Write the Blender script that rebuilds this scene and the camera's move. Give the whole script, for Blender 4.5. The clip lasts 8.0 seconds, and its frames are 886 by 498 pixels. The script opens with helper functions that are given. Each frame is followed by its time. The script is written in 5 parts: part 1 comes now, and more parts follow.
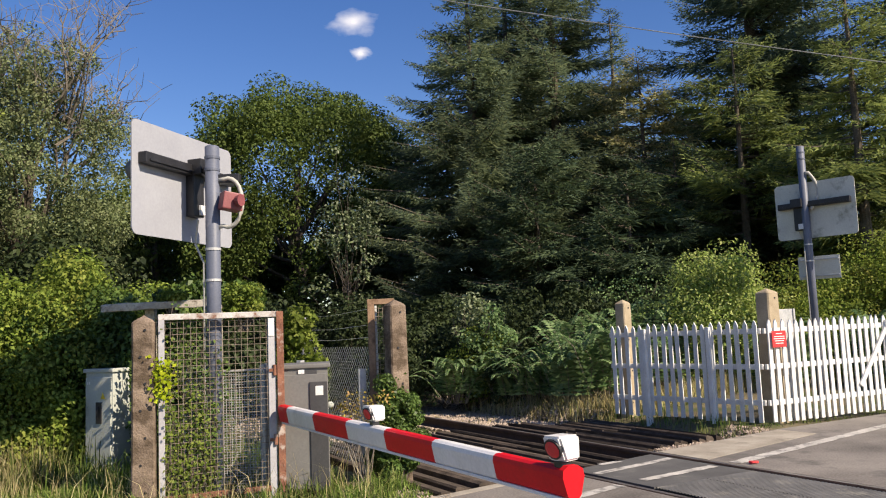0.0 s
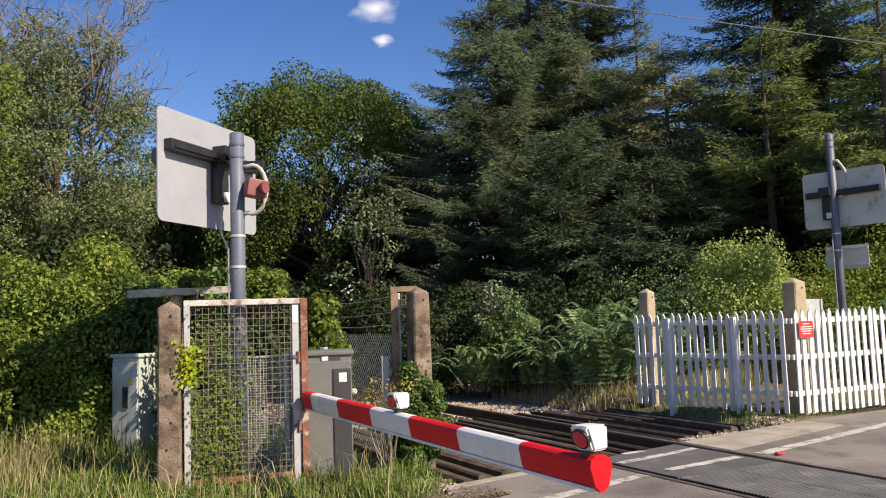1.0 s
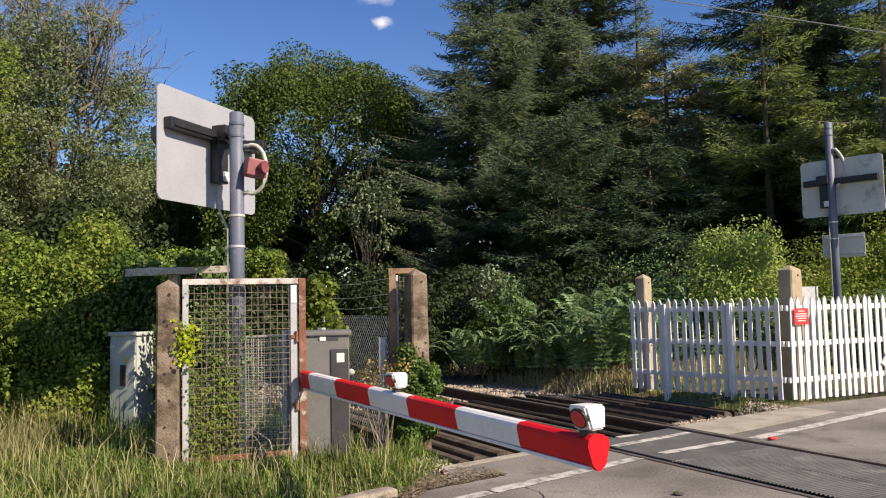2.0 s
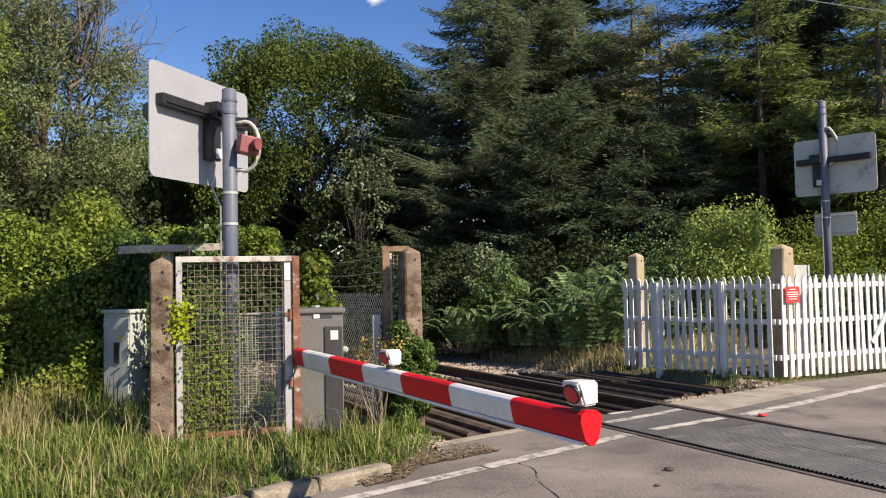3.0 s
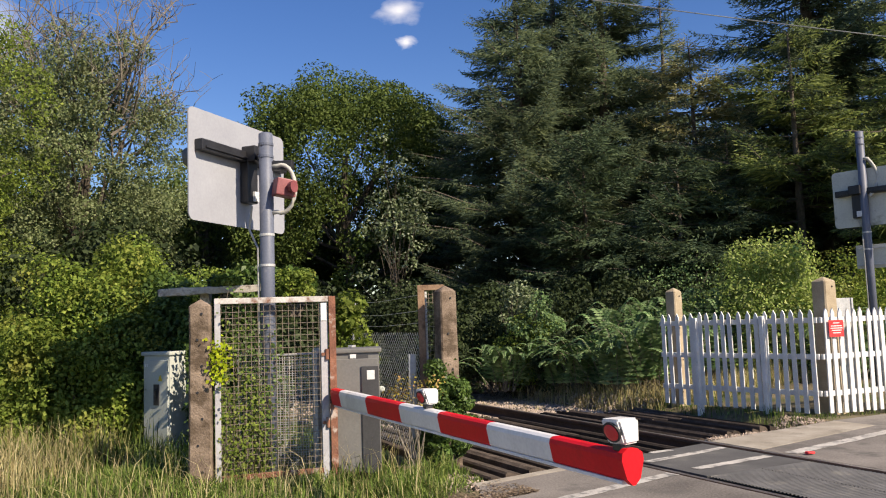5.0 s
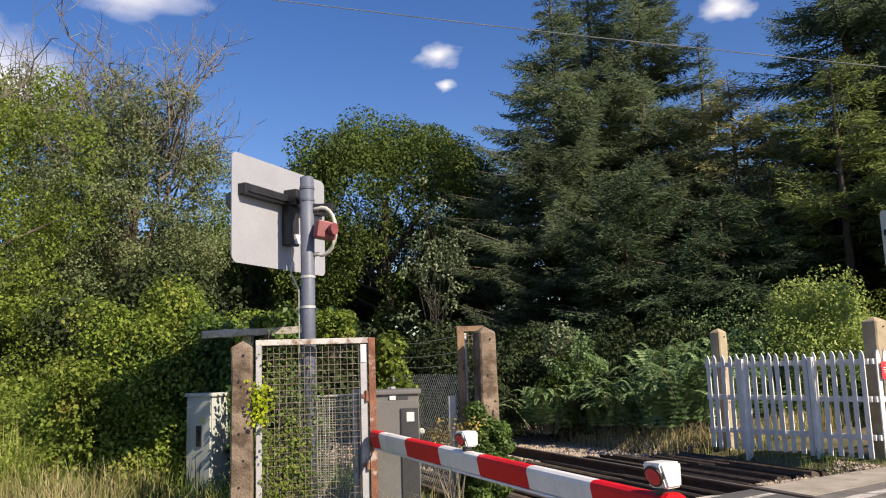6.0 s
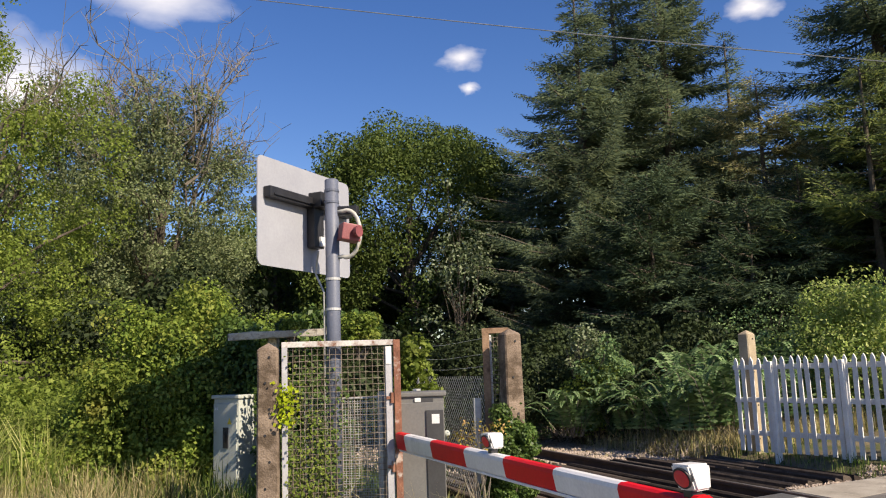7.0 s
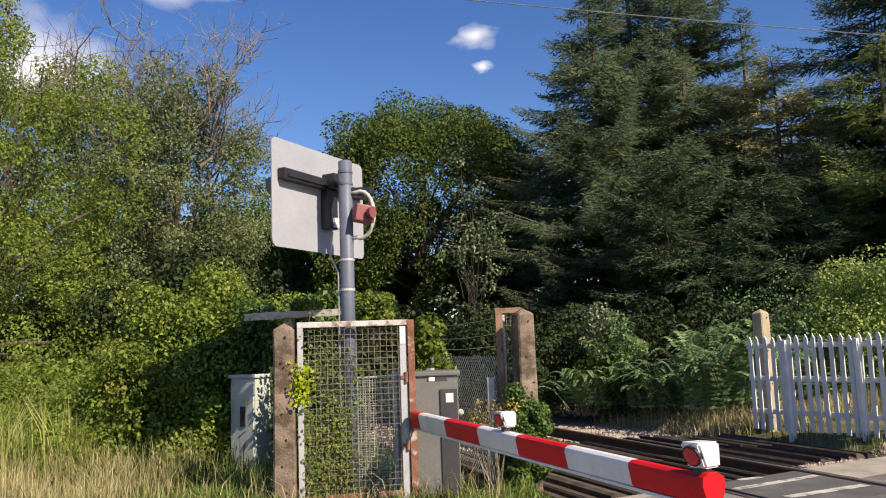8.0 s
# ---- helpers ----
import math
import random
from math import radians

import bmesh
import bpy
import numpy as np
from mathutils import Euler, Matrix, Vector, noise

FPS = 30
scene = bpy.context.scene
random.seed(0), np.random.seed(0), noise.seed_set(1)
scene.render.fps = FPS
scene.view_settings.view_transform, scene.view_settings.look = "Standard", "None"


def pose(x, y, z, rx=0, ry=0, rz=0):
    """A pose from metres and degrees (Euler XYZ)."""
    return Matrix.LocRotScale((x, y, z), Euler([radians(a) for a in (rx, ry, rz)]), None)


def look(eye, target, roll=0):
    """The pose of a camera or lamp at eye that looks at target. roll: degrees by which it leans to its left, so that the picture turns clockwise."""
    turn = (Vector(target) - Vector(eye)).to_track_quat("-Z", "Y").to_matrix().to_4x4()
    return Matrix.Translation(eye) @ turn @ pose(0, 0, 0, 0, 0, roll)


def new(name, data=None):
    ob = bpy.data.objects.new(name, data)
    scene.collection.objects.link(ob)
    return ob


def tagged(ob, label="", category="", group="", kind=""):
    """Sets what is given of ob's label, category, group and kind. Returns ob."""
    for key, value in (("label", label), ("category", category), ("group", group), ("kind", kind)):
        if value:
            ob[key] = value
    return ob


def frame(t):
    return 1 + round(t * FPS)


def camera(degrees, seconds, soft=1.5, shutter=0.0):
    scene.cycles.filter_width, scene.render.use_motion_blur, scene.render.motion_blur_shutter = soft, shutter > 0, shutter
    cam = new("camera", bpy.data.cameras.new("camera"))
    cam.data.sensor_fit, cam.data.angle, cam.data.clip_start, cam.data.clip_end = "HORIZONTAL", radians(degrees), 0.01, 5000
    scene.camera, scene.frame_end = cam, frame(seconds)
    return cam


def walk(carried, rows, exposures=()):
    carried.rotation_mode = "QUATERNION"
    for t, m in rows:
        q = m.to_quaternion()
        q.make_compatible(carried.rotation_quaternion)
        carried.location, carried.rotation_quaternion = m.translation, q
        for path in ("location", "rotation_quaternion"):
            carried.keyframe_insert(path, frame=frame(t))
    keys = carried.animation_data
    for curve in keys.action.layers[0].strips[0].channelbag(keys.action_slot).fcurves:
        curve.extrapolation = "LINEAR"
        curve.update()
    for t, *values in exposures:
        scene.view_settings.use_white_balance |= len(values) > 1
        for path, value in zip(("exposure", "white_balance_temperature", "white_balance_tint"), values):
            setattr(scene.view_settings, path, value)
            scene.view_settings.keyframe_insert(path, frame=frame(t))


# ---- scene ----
cam = camera(57.7, 8.0, soft=1.1)

PATH = [
    (0, (0.105, 0.029, 1.494), (0.067, 2.018, 1.699), -2.4),
    (0.5, (0.087, 0.059, 1.504), (0.015, 2.049, 1.695), -2.3),
    (1, (0.079, 0.054, 1.496), (-0.013, 2.044, 1.673), -2.0),
    (1.5, (0.066, 0.041, 1.483), (-0.029, 2.032, 1.645), -1.5),
    (3, (0.053, 0.033, 1.469), (-0.016, 2.03, 1.553), -1.2),
    (3.5, (0.053, 0.024, 1.465), (-0.017, 2.022, 1.538), -1.4),
    (4, (0.045, 0.053, 1.483), (-0.035, 2.05, 1.561), -1.6),
    (4.5, (0.043, 0.035, 1.469), (-0.064, 2.029, 1.589), -1.8),
    (6, (0.065, 0.002, 1.466), (-0.181, 1.966, 1.752), -2.0),
    (6.5, (0.066, -0.005, 1.462), (-0.213, 1.952, 1.766), -1.9),
    (7, (0.06, 0.013, 1.457), (-0.245, 1.967, 1.752), -2.0),
    (7.5, (0.073, -0.008, 1.45), (-0.254, 1.946, 1.72), -2.1),
    (8, (0.074, -0.03, 1.461), (-0.268, 1.925, 1.707), -2.1),
]
walk(cam, [(t, look(e, g, r)) for t, e, g, r in PATH], [(0.0, 0.62, 7400, 14), (8.0, 0.62, 7400, 14)])

# ---- world, sun ----
SUN = Vector((0.64, -0.46, 0.61)).normalized()
world = bpy.data.worlds.new("world")
scene.world = world
world.use_nodes = True
wt = world.node_tree
sky = wt.nodes.new("ShaderNodeTexSky")
sky.sky_type, sky.sun_disc = "NISHITA", False
sky.sun_elevation = math.asin(SUN.z)
sky.sun_rotation = math.atan2(SUN.x, SUN.y)
sky.air_density, sky.dust_density, sky.ozone_density = 1.0, 0.3, 3.0
wt.nodes["Background"].inputs[1].default_value = 0.1
blue = wt.nodes.new("ShaderNodeHueSaturation")
blue.inputs["Saturation"].default_value, blue.inputs["Hue"].default_value = 1.3, 0.515
wt.links.new(sky.outputs[0], blue.inputs["Color"])
wt.links.new(blue.outputs[0], wt.nodes["Background"].inputs[0])
sun = new("sun", bpy.data.lights.new("sun", "SUN"))
sun.data.energy, sun.data.angle, sun.data.color = 5.0, radians(0.6), (1.0, 0.93, 0.8)
sun.matrix_world = look((0, 0, 40), Vector((0, 0, 40)) - SUN)

# ---- materials ----
RNG = np.random.default_rng(7)


def nodes_of(name):
    m = bpy.data.materials.new(name)
    m.use_nodes = True
    nt = m.node_tree
    return m, nt, nt.nodes["Principled BSDF"]


def surface(name, a, b, rough=0.8, metal=0.0, scale=6.0, fine=60.0, bump=0.3, stain=None, stain_at=0.62, stain_scale=2.5, vary=0.0, spec=0.4, dist=0.01):
    """Two-scale mottled surface between colours a and b, with an optional stain colour and fine relief."""
    m, nt, p = nodes_of(name)
    n, l = nt.nodes.new, nt.links.new
    co = n("ShaderNodeTexCoord")
    big, small = n("ShaderNodeTexNoise"), n("ShaderNodeTexNoise")
    big.inputs["Scale"].default_value, big.inputs["Detail"].default_value = scale, 6
    small.inputs["Scale"].default_value, small.inputs["Detail"].default_value = fine, 3
    for t in (big, small):
        l(co.outputs["Object"], t.inputs["Vector"])
    add = n("ShaderNodeMath")
    add.operation = "MULTIPLY_ADD"
    add.inputs[1].default_value = 0.6
    l(small.outputs[0], add.inputs[0])
    sub = n("ShaderNodeMath")
    sub.operation = "MULTIPLY"
    sub.inputs[1].default_value = 0.9
    l(big.outputs[0], sub.inputs[0])
    l(sub.outputs[0], add.inputs[2])
    ramp = n("ShaderNodeValToRGB")
    ramp.color_ramp.elements[0].position, ramp.color_ramp.elements[1].position = 0.5, 1.0
    ramp.color_ramp.elements[0].color, ramp.color_ramp.elements[1].color = (*a, 1), (*b, 1)
    l(add.outputs[0], ramp.inputs[0])
    out = ramp.outputs[0]
    if vary:
        info, hsv = n("ShaderNodeObjectInfo"), n("ShaderNodeHueSaturation")
        mr = n("ShaderNodeMapRange")
        mr.inputs["To Min"].default_value, mr.inputs["To Max"].default_value = 1 - vary, 1 + vary
        l(info.outputs["Random"], mr.inputs[0])
        l(mr.outputs[0], hsv.inputs["Value"])
        l(out, hsv.inputs["Color"])
        out = hsv.outputs[0]
    if stain:
        sn, sr, mx = n("ShaderNodeTexNoise"), n("ShaderNodeValToRGB"), n("ShaderNodeMix")
        sn.inputs["Scale"].default_value, sn.inputs["Detail"].default_value, sn.inputs["Roughness"].default_value = stain_scale, 8, 0.65
        l(co.outputs["Object"], sn.inputs["Vector"])
        sr.color_ramp.elements[0].position, sr.color_ramp.elements[1].position = stain_at - 0.06, stain_at + 0.06
        l(sn.outputs[0], sr.inputs[0])
        mx.data_type = "RGBA"
        l(sr.outputs[0], mx.inputs[0])
        l(out, mx.inputs[6])
        mx.inputs[7].default_value = (*stain, 1)
        out = mx.outputs[2]
    l(out, p.inputs["Base Color"])
    p.inputs["Roughness"].default_value, p.inputs["Metallic"].default_value = rough, metal
    p.inputs["Specular IOR Level"].default_value = spec
    if bump:
        bp = n("ShaderNodeBump")
        bp.inputs["Strength"].default_value, bp.inputs["Distance"].default_value = bump, dist
        l(add.outputs[0], bp.inputs["Height"])
        l(bp.outputs[0], p.inputs["Normal"])
    return m


def leafy(name, cols, rough=0.6, trans=0.35, patch=0.0, patch_col=(0.2, 0.2, 0.05), patch_scale=0.6, spec=0.15):
    """Leaf material: colour varies leaf by leaf and in broad drifts; thin enough to let light through."""
    m, nt, p = nodes_of(name)
    n, l = nt.nodes.new, nt.links.new
    geo, ramp = n("ShaderNodeNewGeometry"), n("ShaderNodeValToRGB")
    el = ramp.color_ramp.elements
    while len(el) < len(cols):
        el.new(0.5)
    for i, c in enumerate(cols):
        el[i].position, el[i].color = i / (len(cols) - 1), (*c, 1)
    l(geo.outputs["Random Per Island"], ramp.inputs[0])
    co, no = n("ShaderNodeTexCoord"), n("ShaderNodeTexNoise")
    no.inputs["Scale"].default_value, no.inputs["Detail"].default_value = patch_scale, 4
    l(co.outputs["Object"], no.inputs["Vector"])
    mr = n("ShaderNodeMapRange")
    mr.inputs[1].default_value, mr.inputs[2].default_value = 0.35, 0.65
    mr.inputs[3].default_value, mr.inputs[4].default_value = 0.72, 1.3
    l(no.outputs[0], mr.inputs[0])
    hsv = n("ShaderNodeHueSaturation")
    l(ramp.outputs[0], hsv.inputs["Color"])
    l(mr.outputs[0], hsv.inputs["Value"])
    out = hsv.outputs[0]
    if patch:
        n2, r2, mx = n("ShaderNodeTexNoise"), n("ShaderNodeValToRGB"), n("ShaderNodeMix")
        n2.inputs["Scale"].default_value, n2.inputs["Detail"].default_value = patch_scale * 1.7, 5
        l(co.outputs["Object"], n2.inputs["Vector"])
        r2.color_ramp.elements[0].position, r2.color_ramp.elements[1].position = 1 - patch - 0.06, 1 - patch + 0.08
        l(n2.outputs[0], r2.inputs[0])
        mx.data_type = "RGBA"
        l(r2.outputs[0], mx.inputs[0])
        l(out, mx.inputs[6])
        mx.inputs[7].default_value = (*patch_col, 1)
        out = mx.outputs[2]
    l(out, p.inputs["Base Color"])
    p.inputs["Roughness"].default_value, p.inputs["Specular IOR Level"].default_value = rough, spec
    tr, mix = n("ShaderNodeBsdfTranslucent"), n("ShaderNodeMixShader")
    l(out, tr.inputs["Color"])
    mix.inputs[0].default_value = trans
    l(p.outputs[0], mix.inputs[1])
    l(tr.outputs[0], mix.inputs[2])
    l(mix.outputs[0], nt.nodes["Material Output"].inputs[0])
    return m


ASPHALT = surface("asphalt", (0.08, 0.071, 0.064), (0.275, 0.248, 0.222), 0.92, scale=0.9, fine=48, bump=1.0, stain=(0.1, 0.092, 0.084), stain_at=0.6, stain_scale=1.6, dist=0.01)
ASPHALT_DARK = surface("worn asphalt", (0.055, 0.054, 0.055), (0.12, 0.118, 0.115), 0.9, scale=2, fine=140, bump=0.6, stain=(0.15, 0.145, 0.13), stain_at=0.62, stain_scale=2.0, dist=0.006)
CONCRETE_EDGE = surface("concrete edging", (0.22, 0.19, 0.15), (0.4, 0.36, 0.3), 0.9, scale=3, fine=70, bump=0.4, stain=(0.12, 0.1, 0.08))
PAINT = surface("worn road paint", (0.36, 0.34, 0.31), (0.58, 0.55, 0.51), 0.7, scale=4, fine=90, bump=0.3, stain=(0.17, 0.165, 0.155), stain_at=0.55, stain_scale=7)
RUBBER = surface("rubber panel", (0.045, 0.046, 0.05), (0.1, 0.1, 0.105), 0.75, scale=3, fine=90, bump=0.3, stain=(0.14, 0.135, 0.125), stain_at=0.62)
RAIL_RUST = surface("rusty rail side", (0.06, 0.035, 0.025), (0.13, 0.075, 0.05), 0.85, scale=4, fine=60, bump=0.4)
RAIL_TOP = surface("rail head", (0.16, 0.13, 0.12), (0.32, 0.29, 0.27), 0.4, 0.7, scale=4, fine=60, bump=0.1)
TIMBER = surface("dark timber", (0.032, 0.025, 0.02), (0.11, 0.086, 0.069), 0.85, scale=5, fine=50, bump=0.8, vary=0.45, stain=(0.12, 0.1, 0.083), stain_at=0.66, stain_scale=6, spec=0.15)
SOIL = surface("soil and litter", (0.055, 0.045, 0.025), (0.19, 0.155, 0.09), 1.0, scale=1.3, fine=30, bump=1.0, stain=(0.06, 0.075, 0.02), stain_at=0.55, stain_scale=0.9, dist=0.03)
BALLAST = surface("ballast stone", (0.17, 0.135, 0.11), (0.46, 0.37, 0.3), 0.95, scale=5, fine=50, bump=0.5, vary=0.4)
KERB = surface("kerb stone", (0.12, 0.1, 0.075), (0.36, 0.31, 0.25), 0.9, scale=7, fine=60, bump=0.7, stain=(0.08, 0.08, 0.045), stain_at=0.58, stain_scale=5)
POST_CONC = surface("weathered concrete", (0.115, 0.083, 0.062), (0.29, 0.22, 0.165), 0.9, scale=5, fine=60, bump=0.8, stain=(0.085, 0.06, 0.04), stain_at=0.52, stain_scale=4, dist=0.015)
POST_CLEAN = surface("pale concrete", (0.27, 0.215, 0.14), (0.46, 0.38, 0.27), 0.9, scale=5, fine=60, bump=0.5)
WHITE_WOOD = surface("white painted wood", (0.58, 0.575, 0.55), (0.75, 0.745, 0.72), 0.55, scale=6, fine=50, bump=0.25, stain=(0.5, 0.49, 0.43), stain_at=0.66, stain_scale=5, vary=0.05)
WHITE_METAL = surface("white painted metal", (0.3, 0.3, 0.32), (0.42, 0.42, 0.44), 0.5, scale=8, fine=60, bump=0.1, stain=(0.3, 0.2, 0.14), stain_at=0.68, stain_scale=9)
RUSTY_PAINT = surface("rusting white paint", (0.33, 0.31, 0.29), (0.55, 0.53, 0.51), 0.75, scale=7, fine=60, bump=0.4, stain=(0.17, 0.075, 0.045), stain_at=0.57, stain_scale=6)
RUST = surface("rust", (0.11, 0.045, 0.03), (0.27, 0.12, 0.075), 0.9, scale=8, fine=60, bump=0.5, stain=(0.4, 0.33, 0.29), stain_at=0.61, stain_scale=9)
TAN_STEEL = surface("tan rusted steel", (0.17, 0.1, 0.06), (0.36, 0.235, 0.15), 0.85, scale=7, fine=50, bump=0.4, stain=(0.12, 0.07, 0.045), stain_at=0.6, stain_scale=6)
WIRE_RUST = surface("rusted wire", (0.18, 0.145, 0.11), (0.36, 0.3, 0.24), 0.75, 0.2, scale=9, fine=60, bump=0)
GALV = surface("galvanised steel", (0.36, 0.37, 0.37), (0.54, 0.54, 0.54), 0.5, 0.25, scale=9, fine=50, bump=0.1, stain=(0.25, 0.2, 0.16), stain_at=0.7)
POLE_GREY = surface("blue-grey pole paint", (0.085, 0.098, 0.135), (0.135, 0.152, 0.2), 0.5, scale=4, fine=60, bump=0.1, stain=(0.2, 0.2, 0.22), stain_at=0.68, stain_scale=6)
BOARD_BACK = surface("pale board back", (0.28, 0.29, 0.325), (0.35, 0.36, 0.395), 0.55, scale=2, fine=40, bump=0.05)
BOARD_OLD = surface("aged board back", (0.48, 0.475, 0.42), (0.64, 0.635, 0.56), 0.6, scale=2, fine=40, bump=0.05, stain=(0.3, 0.3, 0.25), stain_at=0.62, stain_scale=3)
BLACK = surface("black plastic", (0.012, 0.012, 0.014), (0.03, 0.03, 0.034), 0.45, scale=8, fine=60, bump=0.1)
HOOD_GREY = surface("grey hood paint", (0.1, 0.1, 0.1), (0.18, 0.18, 0.175), 0.6, scale=6, fine=50, bump=0.1)
CABINET = surface("grey-green cabinet paint", (0.36, 0.385, 0.35), (0.46, 0.485, 0.445), 0.55, scale=2.2, fine=50, bump=0.08, stain=(0.3, 0.315, 0.28), stain_at=0.64, stain_scale=2.2)
CABINET_GREY = surface("grey cabinet paint", (0.125, 0.123, 0.118), (0.18, 0.176, 0.168), 0.55, scale=2.2, fine=50, bump=0.08, stain=(0.12, 0.115, 0.1), stain_at=0.62, stain_scale=2.2)
CABINET_DARK = surface("dark grey cabinet paint", (0.035, 0.035, 0.037), (0.06, 0.06, 0.062), 0.5, scale=3, fine=50, bump=0.08)
LABEL_WHITE = surface("white label", (0.55, 0.55, 0.54), (0.75, 0.75, 0.75), 0.5, scale=20, fine=80, bump=0)
LABEL_YELLOW = surface("yellow warning label", (0.6, 0.42, 0.03), (0.75, 0.55, 0.06), 0.5, scale=20, fine=80, bump=0)
RED = surface("red reflective paint", (0.55, 0.005, 0.012), (0.7, 0.01, 0.018), 0.55, scale=3, fine=50, bump=0.04, stain=(0.45, 0.012, 0.014), stain_at=0.64, spec=0.2)
BOOM_WHITE = surface("white reflective paint", (0.62, 0.61, 0.6), (0.8, 0.79, 0.78), 0.4, scale=3, fine=50, bump=0.04, stain=(0.5, 0.49, 0.46), stain_at=0.66)
DULL_RED = surface("dull red plastic", (0.16, 0.04, 0.045), (0.27, 0.08, 0.085), 0.5, scale=10, fine=60, bump=0.1)
SIGN_RED = surface("red sign face", (0.55, 0.03, 0.035), (0.68, 0.05, 0.05), 0.45, scale=10, fine=60, bump=0)
CONDUIT = surface("grey flexible conduit", (0.35, 0.34, 0.3), (0.5, 0.49, 0.45), 0.55, scale=10, fine=90, bump=0.2)
OLD_WOOD = surface("silvered old wood", (0.28, 0.245, 0.2), (0.54, 0.5, 0.43), 0.85, scale=6, fine=40, bump=0.8, stain=(0.1, 0.08, 0.06), stain_at=0.58, stain_scale=7)
BARK = surface("bark", (0.05, 0.04, 0.03), (0.14, 0.115, 0.09), 0.95, scale=5, fine=25, bump=1.0, dist=0.03)
BARK_PALE = surface("pale dead wood", (0.1, 0.085, 0.065), (0.24, 0.21, 0.17), 0.9, scale=5, fine=30, bump=0.6)
CABLE = surface("grey cable", (0.12, 0.13, 0.13), (0.3, 0.31, 0.31), 0.5, scale=2, fine=40, bump=0)

L_OAK = leafy("oak leaves", [(0.05, 0.08, 0.018), (0.085, 0.125, 0.028), (0.13, 0.17, 0.045)], trans=0.3, patch_scale=0.4)
L_ASH = leafy("ash leaves", [(0.1, 0.135, 0.055), (0.17, 0.21, 0.095), (0.26, 0.29, 0.15)], trans=0.35, patch=0.34, patch_col=(0.19, 0.2, 0.105), patch_scale=0.5)
L_LIME = leafy("light green leaves", [(0.12, 0.17, 0.03), (0.2, 0.27, 0.05), (0.31, 0.37, 0.085)], trans=0.5, patch_scale=0.8)
L_IVY = leafy("ivy leaves", [(0.04, 0.075, 0.02), (0.08, 0.14, 0.032), (0.14, 0.21, 0.05)], rough=0.45, trans=0.3, patch_scale=1.2, spec=0.25)
L_BRAMBLE = leafy("bramble leaves", [(0.08, 0.13, 0.022), (0.16, 0.225, 0.04), (0.29, 0.35, 0.07)], trans=0.38, patch=0.42, patch_col=(0.28, 0.28, 0.065), patch_scale=1.0)
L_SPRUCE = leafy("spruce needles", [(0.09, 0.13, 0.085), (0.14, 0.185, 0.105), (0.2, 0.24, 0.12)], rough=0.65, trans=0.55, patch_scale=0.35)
# same needles with sunlight put in as a brighter, yellower green
L_SPRUCE_LIT = leafy("sunlit spruce needles", [(0.11, 0.155, 0.055), (0.19, 0.24, 0.08), (0.29, 0.33, 0.1)], rough=0.6, trans=0.45, patch_scale=0.35)
L_DRY = leafy("browned needles", [(0.21, 0.22, 0.09), (0.32, 0.31, 0.14), (0.42, 0.38, 0.2)], rough=0.7, trans=0.25, patch_scale=0.4)
# spruce needles again, darkened in colour as if shaded by taller trees
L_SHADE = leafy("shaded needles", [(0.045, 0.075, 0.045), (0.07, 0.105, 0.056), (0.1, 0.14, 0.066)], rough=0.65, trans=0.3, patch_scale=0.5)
# leaf colour taken down to stand for deep shade beneath the trees
L_DARK = leafy("shade-dark leaves", [(0.022, 0.035, 0.015), (0.035, 0.052, 0.02), (0.055, 0.075, 0.028)], trans=0.2, patch_scale=0.5)
L_PALE = leafy("pale grey-green leaves", [(0.07, 0.1, 0.04), (0.14, 0.18, 0.085), (0.32, 0.36, 0.23)], trans=0.3, patch_scale=1.0)
L_FERN = leafy("bracken fronds", [(0.08, 0.155, 0.06), (0.16, 0.26, 0.1), (0.27, 0.37, 0.17)], trans=0.35, patch_scale=0.9)
L_YELLOW = leafy("yellow-green leaves", [(0.2, 0.29, 0.012), (0.32, 0.4, 0.02), (0.44, 0.47, 0.035)], trans=0.4, patch_scale=3)
L_GRASS = leafy("verge grass", [(0.032, 0.065, 0.011), (0.07, 0.115, 0.022), (0.12, 0.19, 0.036), (0.19, 0.26, 0.06), (0.3, 0.31, 0.12)], rough=0.6, trans=0.35, patch_scale=0.9)
L_STRAW = leafy("dry straw grass", [(0.24, 0.195, 0.085), (0.42, 0.35, 0.175), (0.56, 0.48, 0.27), (0.18, 0.21, 0.055)], rough=0.6, trans=0.35, patch_scale=0.9)
L_LITTER = leafy("dead leaves", [(0.1, 0.075, 0.05), (0.2, 0.15, 0.1), (0.3, 0.23, 0.16), (0.06, 0.045, 0.03)], trans=0.1, patch_scale=3)
L_SHRUB = leafy("pale shrub leaves", [(0.17, 0.25, 0.055), (0.28, 0.36, 0.095), (0.42, 0.46, 0.17)], trans=0.4, patch_scale=1.2)
L_FLOWER = leafy("faded weed flowers", [(0.25, 0.2, 0.04), (0.4, 0.32, 0.07), (0.4, 0.25, 0.12)], trans=0.3, patch_scale=3)

# ---- mesh helpers ----


def link_mesh(name, me, material, parent=None, label=""):
    ob = new(name, me)
    for m in material if isinstance(material, (list, tuple)) else [material]:
        me.materials.append(m)
    if parent:
        ob.parent = parent
    return tagged(ob, label)


def part(name, bm, material, parent=None, label="", smooth=False):
    """Links a bmesh as one mesh object, under a thing or a part."""
    me = bpy.data.meshes.new(name)
    if smooth:
        for f in bm.faces:
            f.smooth = True
    bm.to_mesh(me)
    bm.free()
    return link_mesh(name, me, material, parent, label)


